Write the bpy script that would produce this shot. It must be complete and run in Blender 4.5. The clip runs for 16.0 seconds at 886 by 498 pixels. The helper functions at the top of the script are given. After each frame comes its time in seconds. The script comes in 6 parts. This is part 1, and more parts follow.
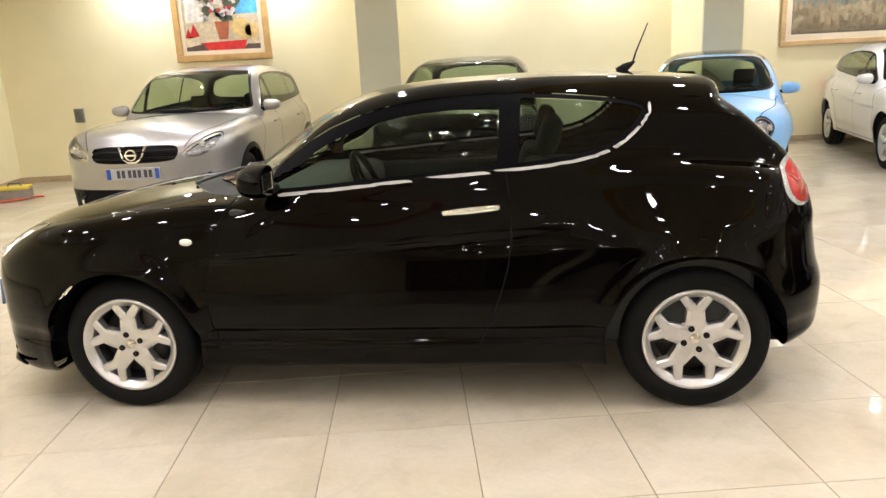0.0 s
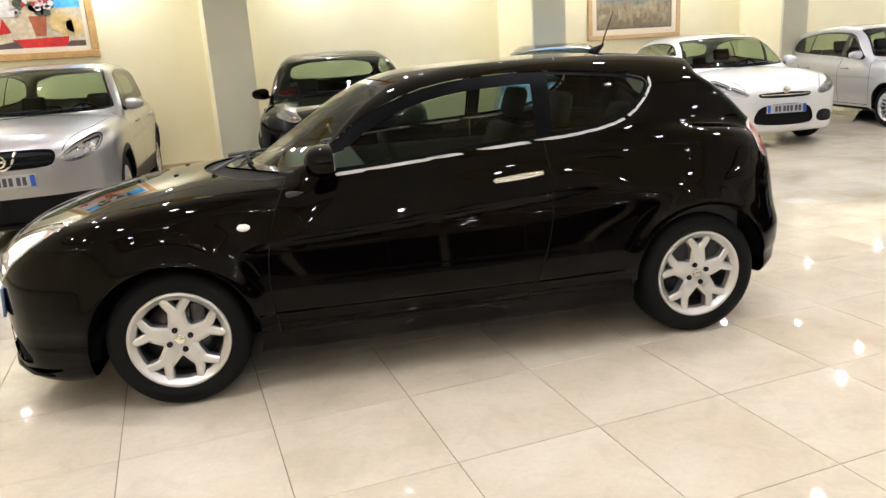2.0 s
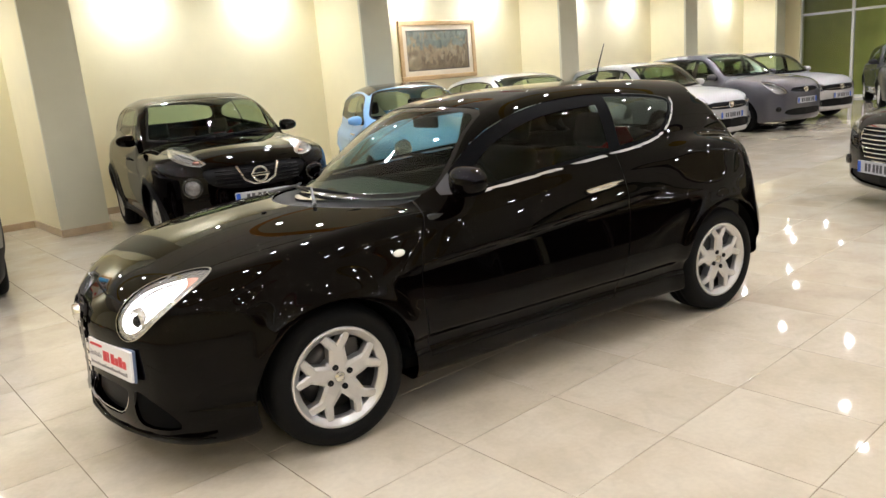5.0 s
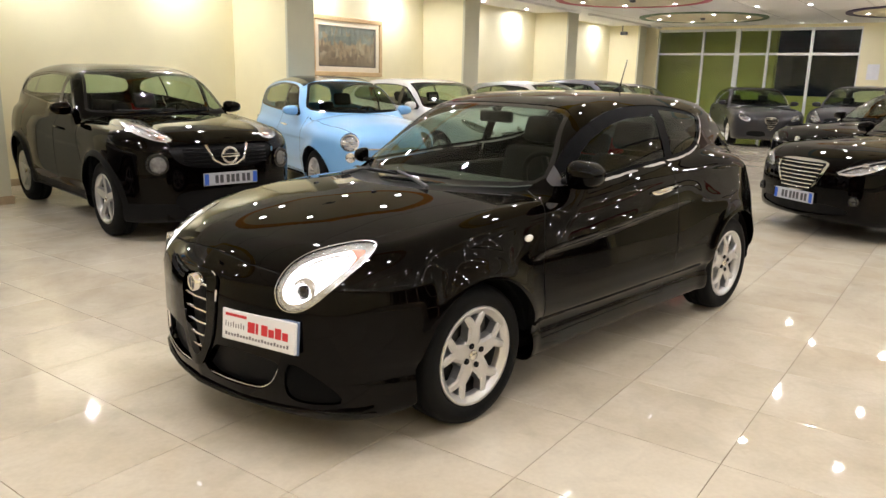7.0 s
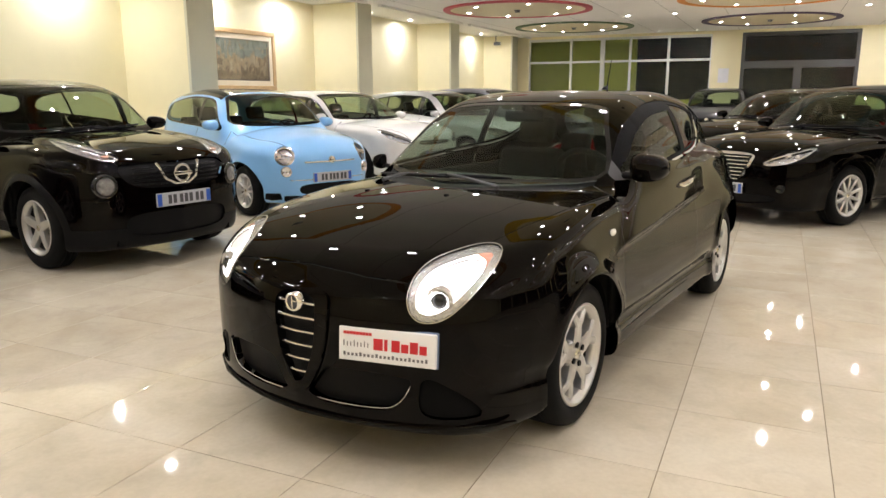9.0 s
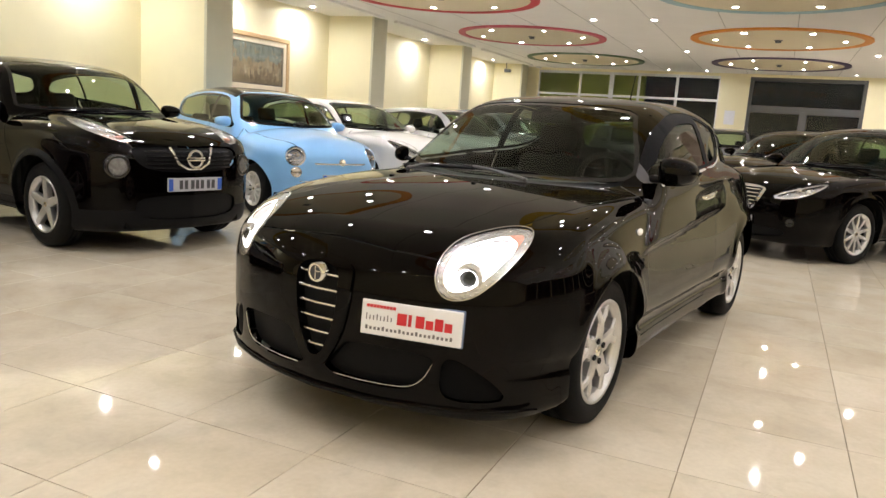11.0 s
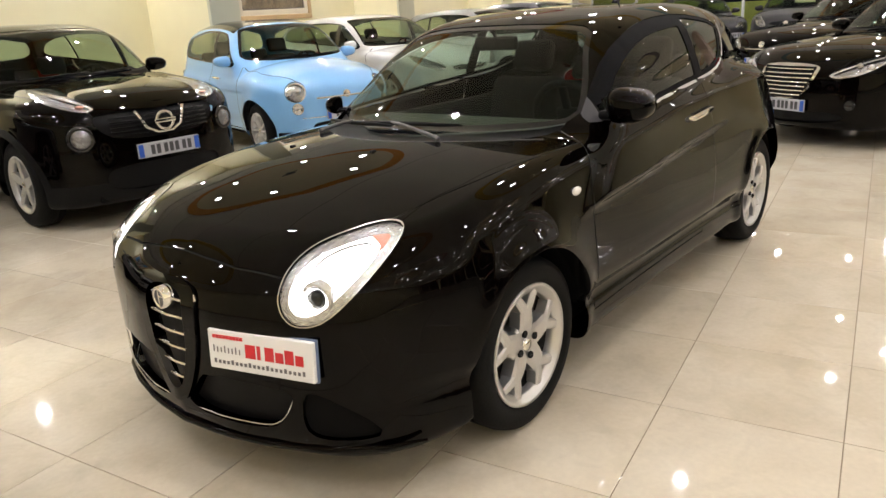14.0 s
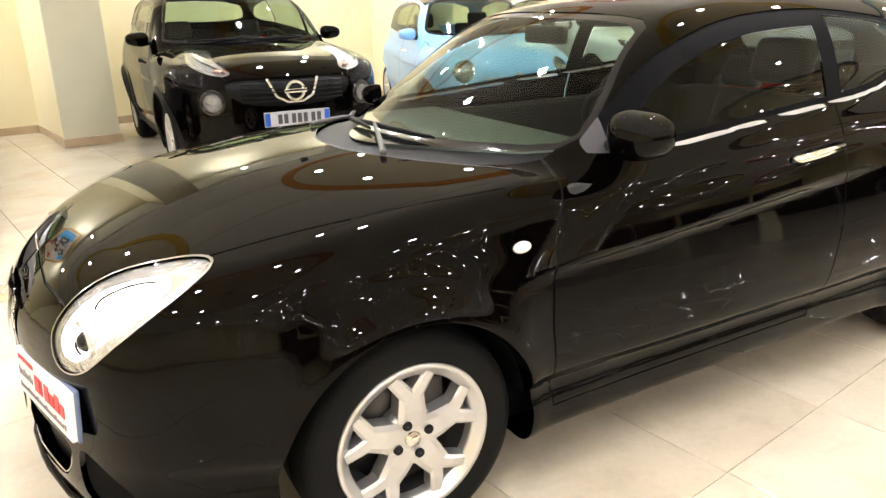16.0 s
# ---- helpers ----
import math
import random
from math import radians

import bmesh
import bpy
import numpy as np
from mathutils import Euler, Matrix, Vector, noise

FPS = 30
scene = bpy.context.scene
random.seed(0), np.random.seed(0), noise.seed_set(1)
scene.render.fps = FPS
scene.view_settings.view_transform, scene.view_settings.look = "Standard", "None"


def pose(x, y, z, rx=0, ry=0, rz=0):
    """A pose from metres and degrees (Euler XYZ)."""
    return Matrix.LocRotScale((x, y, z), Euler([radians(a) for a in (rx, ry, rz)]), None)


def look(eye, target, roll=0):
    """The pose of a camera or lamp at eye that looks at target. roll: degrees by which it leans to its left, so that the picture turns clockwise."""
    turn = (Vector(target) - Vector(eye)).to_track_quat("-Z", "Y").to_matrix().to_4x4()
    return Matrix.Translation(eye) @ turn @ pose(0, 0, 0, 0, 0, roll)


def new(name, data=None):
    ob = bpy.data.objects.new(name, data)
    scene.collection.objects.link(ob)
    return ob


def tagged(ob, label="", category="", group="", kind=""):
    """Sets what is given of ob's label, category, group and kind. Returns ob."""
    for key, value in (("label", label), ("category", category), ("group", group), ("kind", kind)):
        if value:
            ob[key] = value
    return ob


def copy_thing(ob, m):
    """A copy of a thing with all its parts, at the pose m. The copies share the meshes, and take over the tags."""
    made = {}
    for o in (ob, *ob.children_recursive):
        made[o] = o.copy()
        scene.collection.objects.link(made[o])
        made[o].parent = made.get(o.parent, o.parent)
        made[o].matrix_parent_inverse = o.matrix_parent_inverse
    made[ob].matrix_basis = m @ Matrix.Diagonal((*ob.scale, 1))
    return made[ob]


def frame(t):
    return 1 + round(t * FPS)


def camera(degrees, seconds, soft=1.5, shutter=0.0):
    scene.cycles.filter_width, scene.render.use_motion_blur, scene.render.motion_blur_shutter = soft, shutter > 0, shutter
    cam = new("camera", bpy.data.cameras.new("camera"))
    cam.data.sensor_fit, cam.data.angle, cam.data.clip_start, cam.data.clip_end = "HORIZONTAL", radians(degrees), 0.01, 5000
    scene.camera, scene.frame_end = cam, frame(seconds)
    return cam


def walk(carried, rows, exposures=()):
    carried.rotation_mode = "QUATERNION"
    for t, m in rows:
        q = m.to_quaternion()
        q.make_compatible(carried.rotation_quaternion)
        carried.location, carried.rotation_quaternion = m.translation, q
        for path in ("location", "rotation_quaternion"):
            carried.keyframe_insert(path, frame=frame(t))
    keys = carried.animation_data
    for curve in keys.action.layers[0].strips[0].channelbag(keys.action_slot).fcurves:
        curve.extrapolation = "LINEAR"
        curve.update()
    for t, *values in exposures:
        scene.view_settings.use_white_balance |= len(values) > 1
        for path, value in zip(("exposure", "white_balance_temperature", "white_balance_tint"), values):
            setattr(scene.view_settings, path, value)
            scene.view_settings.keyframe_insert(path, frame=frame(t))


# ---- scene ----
cam = camera(62.5, 16.0)
PATH = [
    (0, (0.404, -0.452, 1.49), (0.475, 1.486, 0.999), -2.9),
    (0.5, (0.096, -0.534, 1.508), (0.364, 1.388, 1.021), -3.3),
    (1, (-0.185, -0.543, 1.508), (0.186, 1.357, 1.004), -3.5),
    (1.5, (-0.549, -0.46, 1.487), (-0.093, 1.405, 0.929), -3.9),
    (2, (-0.827, -0.499, 1.473), (-0.182, 1.321, 0.952), -3.6),
    (2.5, (-1.21, -0.453, 1.493), (-0.443, 1.319, 0.97), -1.4),
    (3, (-1.536, -0.343, 1.504), (-0.691, 1.4, 1.005), -4.1),
    (3.5, (-1.81, -0.251, 1.502), (-0.822, 1.427, 1.045), -3.4),
    (4, (-2.058, -0.14, 1.525), (-0.928, 1.441, 1.053), -3.7),
    (4.2, (-2.106, -0.062, 1.523), (-0.959, 1.512, 1.065), -4.7),
    (6.3, (-3.16, 0.782, 1.494), (-1.676, 2.046, 1.048), 0.7),
    (6.5, (-3.229, 0.88, 1.501), (-1.723, 2.122, 1.064), 1.4),
    (7, (-3.435, 1.132, 1.478), (-1.855, 2.271, 1.025), 1.3),
    (7.5, (-3.556, 1.387, 1.478), (-1.92, 2.432, 0.995), 1.5),
    (8, (-3.651, 1.666, 1.472), (-1.98, 2.651, 0.984), -0.1),
    (8.5, (-3.754, 1.896, 1.427), (-2.023, 2.777, 0.952), -1.1),
    (8.7, (-3.838, 1.979, 1.419), (-2.075, 2.816, 0.983), -1.3),
    (10.8, (-3.885, 2.178, 1.209), (-2.099, 3.011, 0.865), 3.8),
    (11, (-3.89, 2.177, 1.211), (-2.091, 2.982, 0.869), 3.9),
    (11.5, (-3.859, 2.162, 1.265), (-2.026, 2.845, 0.849), 3.8),
    (12, (-3.801, 2.104, 1.331), (-1.971, 2.694, 0.783), 4.3),
    (12.5, (-3.676, 2.011, 1.411), (-1.868, 2.614, 0.803), 1.2),
    (13, (-3.503, 1.92, 1.409), (-1.709, 2.56, 0.798), 2.4),
    (13.5, (-3.341, 1.879, 1.414), (-1.604, 2.577, 0.711), -0.8),
    (14, (-3.055, 1.794, 1.431), (-1.426, 2.779, 0.816), -3.6),
    (14.5, (-2.781, 1.659, 1.424), (-1.268, 2.818, 0.818), -2.7),
    (15, (-2.503, 1.531, 1.439), (-1.065, 2.764, 0.797), -1.3),
    (15.5, (-2.184, 1.493, 1.413), (-0.828, 2.798, 0.738), -0.3),
    (16, (-1.893, 1.404, 1.41), (-0.718, 2.888, 0.763), -1.1),
]
walk(cam, [(t, look(eye, target, roll)) for t, eye, target, roll in PATH],
     exposures=[(0, 0.12, 6500, 10), (1.0, 0.08, 6380, 10), (2.5, 0.06, 6130, 10), (4.0, -0.08, 6200, 10), (6.5, -0.12, 6400, 10), (8.0, -0.17, 6570, 10), (12.5, -0.15, 6560, 10), (14.3, -0.16, 6550, 10), (15.0, 0.1, 6550, 10), (15.5, 0.4, 6480, 10), (16, 0.78, 6450, 10)])

# ---- world and room numbers ----
X0, X1, Y0, Y1 = -5.7, 20.4, -15.2, 11.2   # inner faces of the showroom
ZC = 3.25                                   # ceiling
BAY = 4.92                                  # spacing of pillars and of the ceiling rings
world = bpy.data.worlds.new("night")
scene.world = world
world.use_nodes = True
world.node_tree.nodes["Background"].inputs[0].default_value = (0.010, 0.012, 0.016, 1)
world.node_tree.nodes["Background"].inputs[1].default_value = 0.6
GLASS_POWER = 400.0      # glow of a downlight's glass, seen from any side
WALL_SPOT_POWER = 1480.0      # glow of the downlights by the wall, raised to brighten it
BEAM_POWER = 34.0        # downward beam of a downlight


# ---- small tools ----
def link(tree, a, b):
    tree.links.new(a, b)


def material(name, color, rough=0.5, metal=0.0, vary=0.06, scale=8.0, bump=0.0, bump_scale=60.0, coat=0.0, spec=0.5, rough_vary=0.0, coat_rough=0.03, coat_ior=1.5):
    """Principled surface with two scales of colour variation and fine relief."""
    m = bpy.data.materials.new(name)
    m.use_nodes = True
    t = m.node_tree
    b = t.nodes["Principled BSDF"]
    b.inputs["Roughness"].default_value = rough
    b.inputs["Metallic"].default_value = metal
    b.inputs["Coat Weight"].default_value = coat
    b.inputs["Coat Roughness"].default_value = coat_rough
    b.inputs["Coat IOR"].default_value = coat_ior
    b.inputs["Specular IOR Level"].default_value = spec
    co = t.nodes.new("ShaderNodeTexCoord")
    big, small = t.nodes.new("ShaderNodeTexNoise"), t.nodes.new("ShaderNodeTexNoise")
    big.inputs["Scale"].default_value, small.inputs["Scale"].default_value = scale * 0.2, scale
    big.inputs["Detail"].default_value, small.inputs["Detail"].default_value = 3, 6
    mix, ramp = t.nodes.new("ShaderNodeMath"), t.nodes.new("ShaderNodeMapRange")
    mix.operation = "ADD"
    for n in (big, small):
        link(t, co.outputs["Object"], n.inputs["Vector"])
    link(t, big.outputs["Fac"], mix.inputs[0])
    link(t, small.outputs["Fac"], mix.inputs[1])
    ramp.inputs["From Min"].default_value, ramp.inputs["From Max"].default_value = 0.6, 1.4
    ramp.inputs["To Min"].default_value, ramp.inputs["To Max"].default_value = 1 - vary, 1 + vary
    link(t, mix.outputs[0], ramp.inputs["Value"])
    mul = t.nodes.new("ShaderNodeVectorMath")
    mul.operation = "SCALE"
    mul.inputs[0].default_value = color
    link(t, ramp.outputs[0], mul.inputs["Scale"])
    link(t, mul.outputs[0], b.inputs["Base Color"])
    if rough_vary:
        rr = t.nodes.new("ShaderNodeMapRange")
        rr.inputs["From Min"].default_value, rr.inputs["From Max"].default_value = 0.3, 0.7
        rr.inputs["To Min"].default_value, rr.inputs["To Max"].default_value = max(rough - rough_vary, 0.01), rough + rough_vary
        link(t, big.outputs["Fac"], rr.inputs["Value"])
        link(t, rr.outputs[0], b.inputs["Roughness"])
    if bump:
        tex, bp = t.nodes.new("ShaderNodeTexNoise"), t.nodes.new("ShaderNodeBump")
        tex.inputs["Scale"].default_value, tex.inputs["Detail"].default_value = bump_scale, 4
        link(t, co.outputs["Object"], tex.inputs["Vector"])
        bp.inputs["Strength"].default_value, bp.inputs["Distance"].default_value = bump, 0.01
        link(t, tex.outputs["Fac"], bp.inputs["Height"])
        link(t, bp.outputs[0], b.inputs["Normal"])
    return m


def glass_material(name, tint=(0.8, 0.85, 0.82), rough=0.0, base=0.035):
    """Thin pane: mostly clear, with the gloss of glass."""
    m = bpy.data.materials.new(name)
    m.use_nodes = True
    t = m.node_tree
    t.nodes.remove(t.nodes["Principled BSDF"])
    clear, gloss, mix, lay, power, share = (t.nodes.new(n) for n in ("ShaderNodeBsdfTransparent", "ShaderNodeBsdfGlossy", "ShaderNodeMixShader", "ShaderNodeLayerWeight", "ShaderNodeMath", "ShaderNodeMath"))
    clear.inputs[0].default_value = (*tint, 1)
    gloss.inputs["Roughness"].default_value = rough
    lay.inputs["Blend"].default_value = 0.5
    power.operation, share.operation = "POWER", "MULTIPLY_ADD"
    power.inputs[1].default_value, share.inputs[1].default_value, share.inputs[2].default_value = 4.0, 0.7, base
    link(t, lay.outputs["Facing"], power.inputs[0])
    link(t, power.outputs[0], share.inputs[0])
    link(t, share.outputs[0], mix.inputs[0])
    link(t, clear.outputs[0], mix.inputs[1])
    link(t, gloss.outputs[0], mix.inputs[2])
    link(t, mix.outputs[0], t.nodes["Material Output"].inputs["Surface"])
    return m


def glow(name, color, strength):
    m = bpy.data.materials.new(name)
    m.use_nodes = True
    b = m.node_tree.nodes["Principled BSDF"]
    b.inputs["Base Color"].default_value = (0.8, 0.8, 0.8, 1)
    b.inputs["Emission Color"].default_value = (*color, 1)
    b.inputs["Emission Strength"].default_value = strength
    return m


def finish(me, mat, smooth=False):
    me.materials.append(mat)
    if smooth:
        me.polygons.foreach_set("use_smooth", [True] * len(me.polygons))
    return me


def obj(name, bm, mat, parent=None, label="", smooth=False):
    """A bmesh as one mesh object."""
    me = bpy.data.meshes.new(name)
    bm.to_mesh(me)
    bm.free()
    ob = new(name, finish(me, mat, smooth))
    if parent:
        ob.parent = parent
    return tagged(ob, label)


def part(name, bm, mat, parent, label="", smooth=False):
    return obj(name, bm, mat, parent, label, smooth)


def thing(name, label, category, m=None, group="", kind=""):
    ob = new(name)
    ob.empty_display_size = 0.2
    if m:
        ob.matrix_basis = m
    return tagged(ob, label, category, group, kind)


def box(bm, lo, hi, bevel=0.0, m=None, seg=2):
    """A box between two corners, its edges rounded by bevel."""
    r = bmesh.ops.create_cube(bm, size=1)
    vs = r["verts"]
    size, mid = [b - a for a, b in zip(lo, hi)], [(a + b) / 2 for a, b in zip(lo, hi)]
    for v in vs:
        v.co = Vector([c * s + o for c, s, o in zip(v.co, size, mid)])
    if bevel:
        es = list({e for v in vs for e in v.link_edges})
        out = bmesh.ops.bevel(bm, geom=es, offset=bevel, segments=seg, affect="EDGES", profile=0.5)
        vs = list({v for f in out["faces"] for v in f.verts} | {v for v in vs if v.is_valid})
    if m:
        for v in vs:
            v.co = m @ v.co
    return vs


def lathe(bm, profile, n=32, axis="y", closed=False, m=None):
    """Turns (radius, along) pairs round an axis."""
    rings = []
    for r, a in profile:
        ring = []
        for k in range(n):
            c, s = math.cos(2 * math.pi * k / n), math.sin(2 * math.pi * k / n)
            p = Vector((r * c, a, r * s)) if axis == "y" else Vector((r * c, r * s, a)) if axis == "z" else Vector((a, r * c, r * s))
            ring.append(bm.verts.new(m @ p if m else p))
        rings.append(ring)
    pairs = list(zip(rings, rings[1:] + ([rings[0]] if closed else [])))[: len(rings) if closed else len(rings) - 1]
    for a, b in pairs:
        for k in range(n):
            bm.faces.new((a[k], a[(k + 1) % n], b[(k + 1) % n], b[k]))
    return rings


def tube(bm, pts, r, n=8, closed=False):
    """A round rod along points."""
    pts = [Vector(p) for p in pts]
    rings = []
    for i, p in enumerate(pts):
        a = pts[i - 1] if i or closed else p
        b = pts[(i + 1) % len(pts)] if i < len(pts) - 1 or closed else p
        d = (b - a).normalized()
        u = d.orthogonal().normalized() if not rings else (last - d * last.dot(d)).normalized()
        last, w = u, d.cross(u)
        rr = r[i] if isinstance(r, (list, tuple)) else r
        rings.append([bm.verts.new(p + rr * (math.cos(2 * math.pi * k / n) * u + math.sin(2 * math.pi * k / n) * w)) for k in range(n)])
    for a, b in list(zip(rings, rings[1:])) + ([(rings[-1], rings[0])] if closed else []):
        for k in range(n):
            bm.faces.new((a[k], a[(k + 1) % n], b[(k + 1) % n], b[k]))
    if not closed:
        bm.faces.new(rings[0][::-1])
        bm.faces.new(rings[-1])
    return rings


def wall_with_holes(bm, axis, at, thick, a0, a1, z0, z1, holes):
    """A wall across x or y at a place, of a thickness away from the room, cut into boxes round its holes (a0, a1, z0, z1)."""
    cuts = sorted({a0, a1, *[h[0] for h in holes], *[h[1] for h in holes]})
    for u, v in zip(cuts, cuts[1:]):
        spans, z = [], z0
        for h in sorted((h for h in holes if h[0] <= u and h[1] >= v), key=lambda h: h[2]):
            if h[2] > z:
                spans.append((z, h[2]))
            z = h[3]
        if z < z1:
            spans.append((z, z1))
        for b, t in spans:
            if axis == "x":
                box(bm, (min(at, at + thick), u, b), (max(at, at + thick), v, t))
            else:
                box(bm, (u, min(at, at + thick), b), (v, max(at, at + thick), t))


# ---- materials of the room ----
M_WALL = material("cream plaster", (0.88, 0.81, 0.545), 0.7, vary=0.035, scale=3, bump=0.08, bump_scale=90)
M_PILLAR = material("sage plaster", (0.64, 0.62, 0.46), 0.65, vary=0.04, scale=4, bump=0.08, bump_scale=90)
M_CEIL = material("ceiling board", (0.84, 0.83, 0.79), 0.75, vary=0.03, scale=2, bump=0.04, bump_scale=150)
M_BASE = material("beige skirting stone", (0.50, 0.38, 0.24), 0.3, vary=0.15, scale=14)
M_JOINT = material("tile grout", (0.22, 0.17, 0.11), 0.7, vary=0.2, scale=20)
M_ALU = material("white window frame", (0.72, 0.74, 0.72), 0.35, vary=0.03)
M_DARKALU = material("dark grey door frame", (0.10, 0.105, 0.11), 0.4, vary=0.06)
M_PANE = glass_material("window pane", (0.84, 0.87, 0.84), base=0.03)
M_OUT = material("olive outside wall", (0.58, 0.62, 0.15), 0.8, vary=0.2, scale=3)
M_ASPHALT = material("dark outside paving", (0.05, 0.05, 0.05), 0.8, vary=0.25, scale=6)
M_WALL_SPOT = glow("brightened downlight by the wall", (0.968, 0.955, 1.005), WALL_SPOT_POWER)
M_SPOT = glow("lit downlight", (0.968, 0.955, 1.005), GLASS_POWER)
M_SPOTRIM = material("white lamp rim", (0.8, 0.8, 0.78), 0.35)


def tile_material():
    m = bpy.data.materials.new("polished cream marble")
    m.use_nodes = True
    t = m.node_tree
    b = t.nodes["Principled BSDF"]
    co, info = t.nodes.new("ShaderNodeTexCoord"), t.nodes.new("ShaderNodeObjectInfo")
    isl = t.nodes.new("ShaderNodeNewGeometry")
    off = t.nodes.new("ShaderNodeVectorMath")
    off.operation = "ADD"
    add = t.nodes.new("ShaderNodeMath")
    add.operation = "ADD"
    link(t, info.outputs["Random"], add.inputs[0])
    link(t, isl.outputs["Random Per Island"], add.inputs[1])
    mulr = t.nodes.new("ShaderNodeMath")
    mulr.operation = "MULTIPLY"
    mulr.inputs[1].default_value = 37.0
    link(t, add.outputs[0], mulr.inputs[0])
    link(t, co.outputs["Object"], off.inputs[0])
    link(t, mulr.outputs[0], off.inputs[1])
    cloud, vein, fine = (t.nodes.new("ShaderNodeTexNoise") for _ in range(3))
    for n, s, d in ((cloud, 2.2, 5), (vein, 5.0, 8), (fine, 45.0, 4)):
        n.inputs["Scale"].default_value, n.inputs["Detail"].default_value = s, d
        link(t, off.outputs[0], n.inputs["Vector"])
    vein.inputs["Distortion"].default_value = 1.6
    ramp = t.nodes.new("ShaderNodeValToRGB")
    ramp.color_ramp.elements[0].position, ramp.color_ramp.elements[1].position = 0.3, 0.72
    ramp.color_ramp.elements[0].color = (0.525, 0.460, 0.348, 1)
    ramp.color_ramp.elements[1].color = (0.625, 0.572, 0.462, 1)
    link(t, cloud.outputs["Fac"], ramp.inputs[0])
    vr = t.nodes.new("ShaderNodeMapRange")
    vr.inputs["From Min"].default_value, vr.inputs["From Max"].default_value = 0.50, 0.66
    vr.inputs["To Min"].default_value, vr.inputs["To Max"].default_value = 1.01, 0.95
    link(t, vein.outputs["Fac"], vr.inputs["Value"])
    fr = t.nodes.new("ShaderNodeMapRange")
    fr.inputs["From Min"].default_value, fr.inputs["From Max"].default_value = 0.3, 0.7
    fr.inputs["To Min"].default_value, fr.inputs["To Max"].default_value = 0.97, 1.03
    link(t, fine.outputs["Fac"], fr.inputs["Value"])
    mm = t.nodes.new("ShaderNodeMath")
    mm.operation = "MULTIPLY"
    link(t, vr.outputs[0], mm.inputs[0])
    link(t, fr.outputs[0], mm.inputs[1])
    grime, gr, gm = t.nodes.new("ShaderNodeTexNoise"), t.nodes.new("ShaderNodeMapRange"), t.nodes.new("ShaderNodeMath")
    grime.inputs["Scale"].default_value, grime.inputs["Detail"].default_value, grime.inputs["Distortion"].default_value = 0.9, 6, 1.2
    link(t, isl.outputs["Position"], grime.inputs["Vector"])
    gr.inputs["From Min"].default_value, gr.inputs["From Max"].default_value = 0.54, 0.74
    gr.inputs["To Min"].default_value, gr.inputs["To Max"].default_value = 1.0, 0.80
    link(t, grime.outputs["Fac"], gr.inputs["Value"])
    gm.operation = "MULTIPLY"
    link(t, mm.outputs[0], gm.inputs[0])
    link(t, gr.outputs[0], gm.inputs[1])
    sc = t.nodes.new("ShaderNodeVectorMath")
    sc.operation = "SCALE"
    link(t, ramp.outputs[0], sc.inputs[0])
    link(t, gm.outputs[0], sc.inputs["Scale"])
    link(t, sc.outputs[0], b.inputs["Base Color"])
    rg = t.nodes.new("ShaderNodeMapRange")
    rg.inputs["From Min"].default_value, rg.inputs["From Max"].default_value = 0.3, 0.7
    rg.inputs["To Min"].default_value, rg.inputs["To Max"].default_value = 0.02, 0.055
    link(t, cloud.outputs["Fac"], rg.inputs["Value"])
    link(t, rg.outputs[0], b.inputs["Roughness"])
    bp = t.nodes.new("ShaderNodeBump")
    bp.inputs["Strength"].default_value, bp.inputs["Distance"].default_value = 0.02, 0.01
    wav = t.nodes.new("ShaderNodeTexNoise")
    wav.inputs["Scale"].default_value = 3.0
    link(t, off.outputs[0], wav.inputs["Vector"])
    link(t, wav.outputs["Fac"], bp.inputs["Height"])
    link(t, bp.outputs[0], b.inputs["Normal"])
    return m


M_TILE = tile_material()

# ---- the large structure ----
bm = bmesh.new()
box(bm, (X0 - 0.3, Y0 - 0.3, -0.2), (X1 + 0.3, Y1 + 0.3, -0.004))
floor = tagged(obj("floor", bm, M_JOINT), "showroom floor of polished cream marble tiles", "floor", kind="structure")

bm = bmesh.new()
wall_with_holes(bm, "y", Y1, 0.3, X0 - 0.3, X1 + 0.3, -0.2, ZC + 0.4, [])
tagged(obj("wall_north", bm, M_WALL), "cream plastered showroom wall with recessed bays", "wall", kind="structure")
bm = bmesh.new()
wall_with_holes(bm, "x", X0, -0.3, Y0 - 0.3, Y1, -0.2, ZC + 0.4, [])
tagged(obj("wall_west", bm, M_WALL), "cream plastered end wall of the showroom", "wall", kind="structure")
BAYS = [(X0 + 0.35 + 3.2 * k, X0 + 3.35 + 3.2 * k, 0.0, 3.0) for k in range(8)]   # glazed bays of the street front
bm = bmesh.new()
wall_with_holes(bm, "y", Y0, -0.3, X0, X1 + 0.3, -0.2, ZC + 0.4, BAYS)
tagged(obj("wall_south", bm, M_WALL), "cream plastered showroom wall between dark shop windows", "wall", kind="structure")
WIN = (4.15, 9.95, 0.0, 3.17)     # glazed front: y, y, z, z
DOOR = (0.18, 3.3, 0.0, 3.17)     # dark entrance
SHOP = (-5.0, -0.72, 0.0, 3.17)   # second dark glazed bay
bm = bmesh.new()
wall_with_holes(bm, "x", X1, 0.3, Y0, Y1, -0.2, ZC + 0.4, [WIN, DOOR, SHOP])
tagged(obj("wall_east", bm, M_WALL), "cream plastered wall round the glazed front", "wall", kind="structure")
bm = bmesh.new()
box(bm, (X0, Y0, ZC), (X1, Y1, ZC + 0.3))
ceiling = tagged(obj("ceiling", bm, M_CEIL), "white suspended ceiling with painted rings and downlights", "ceiling", kind="structure")

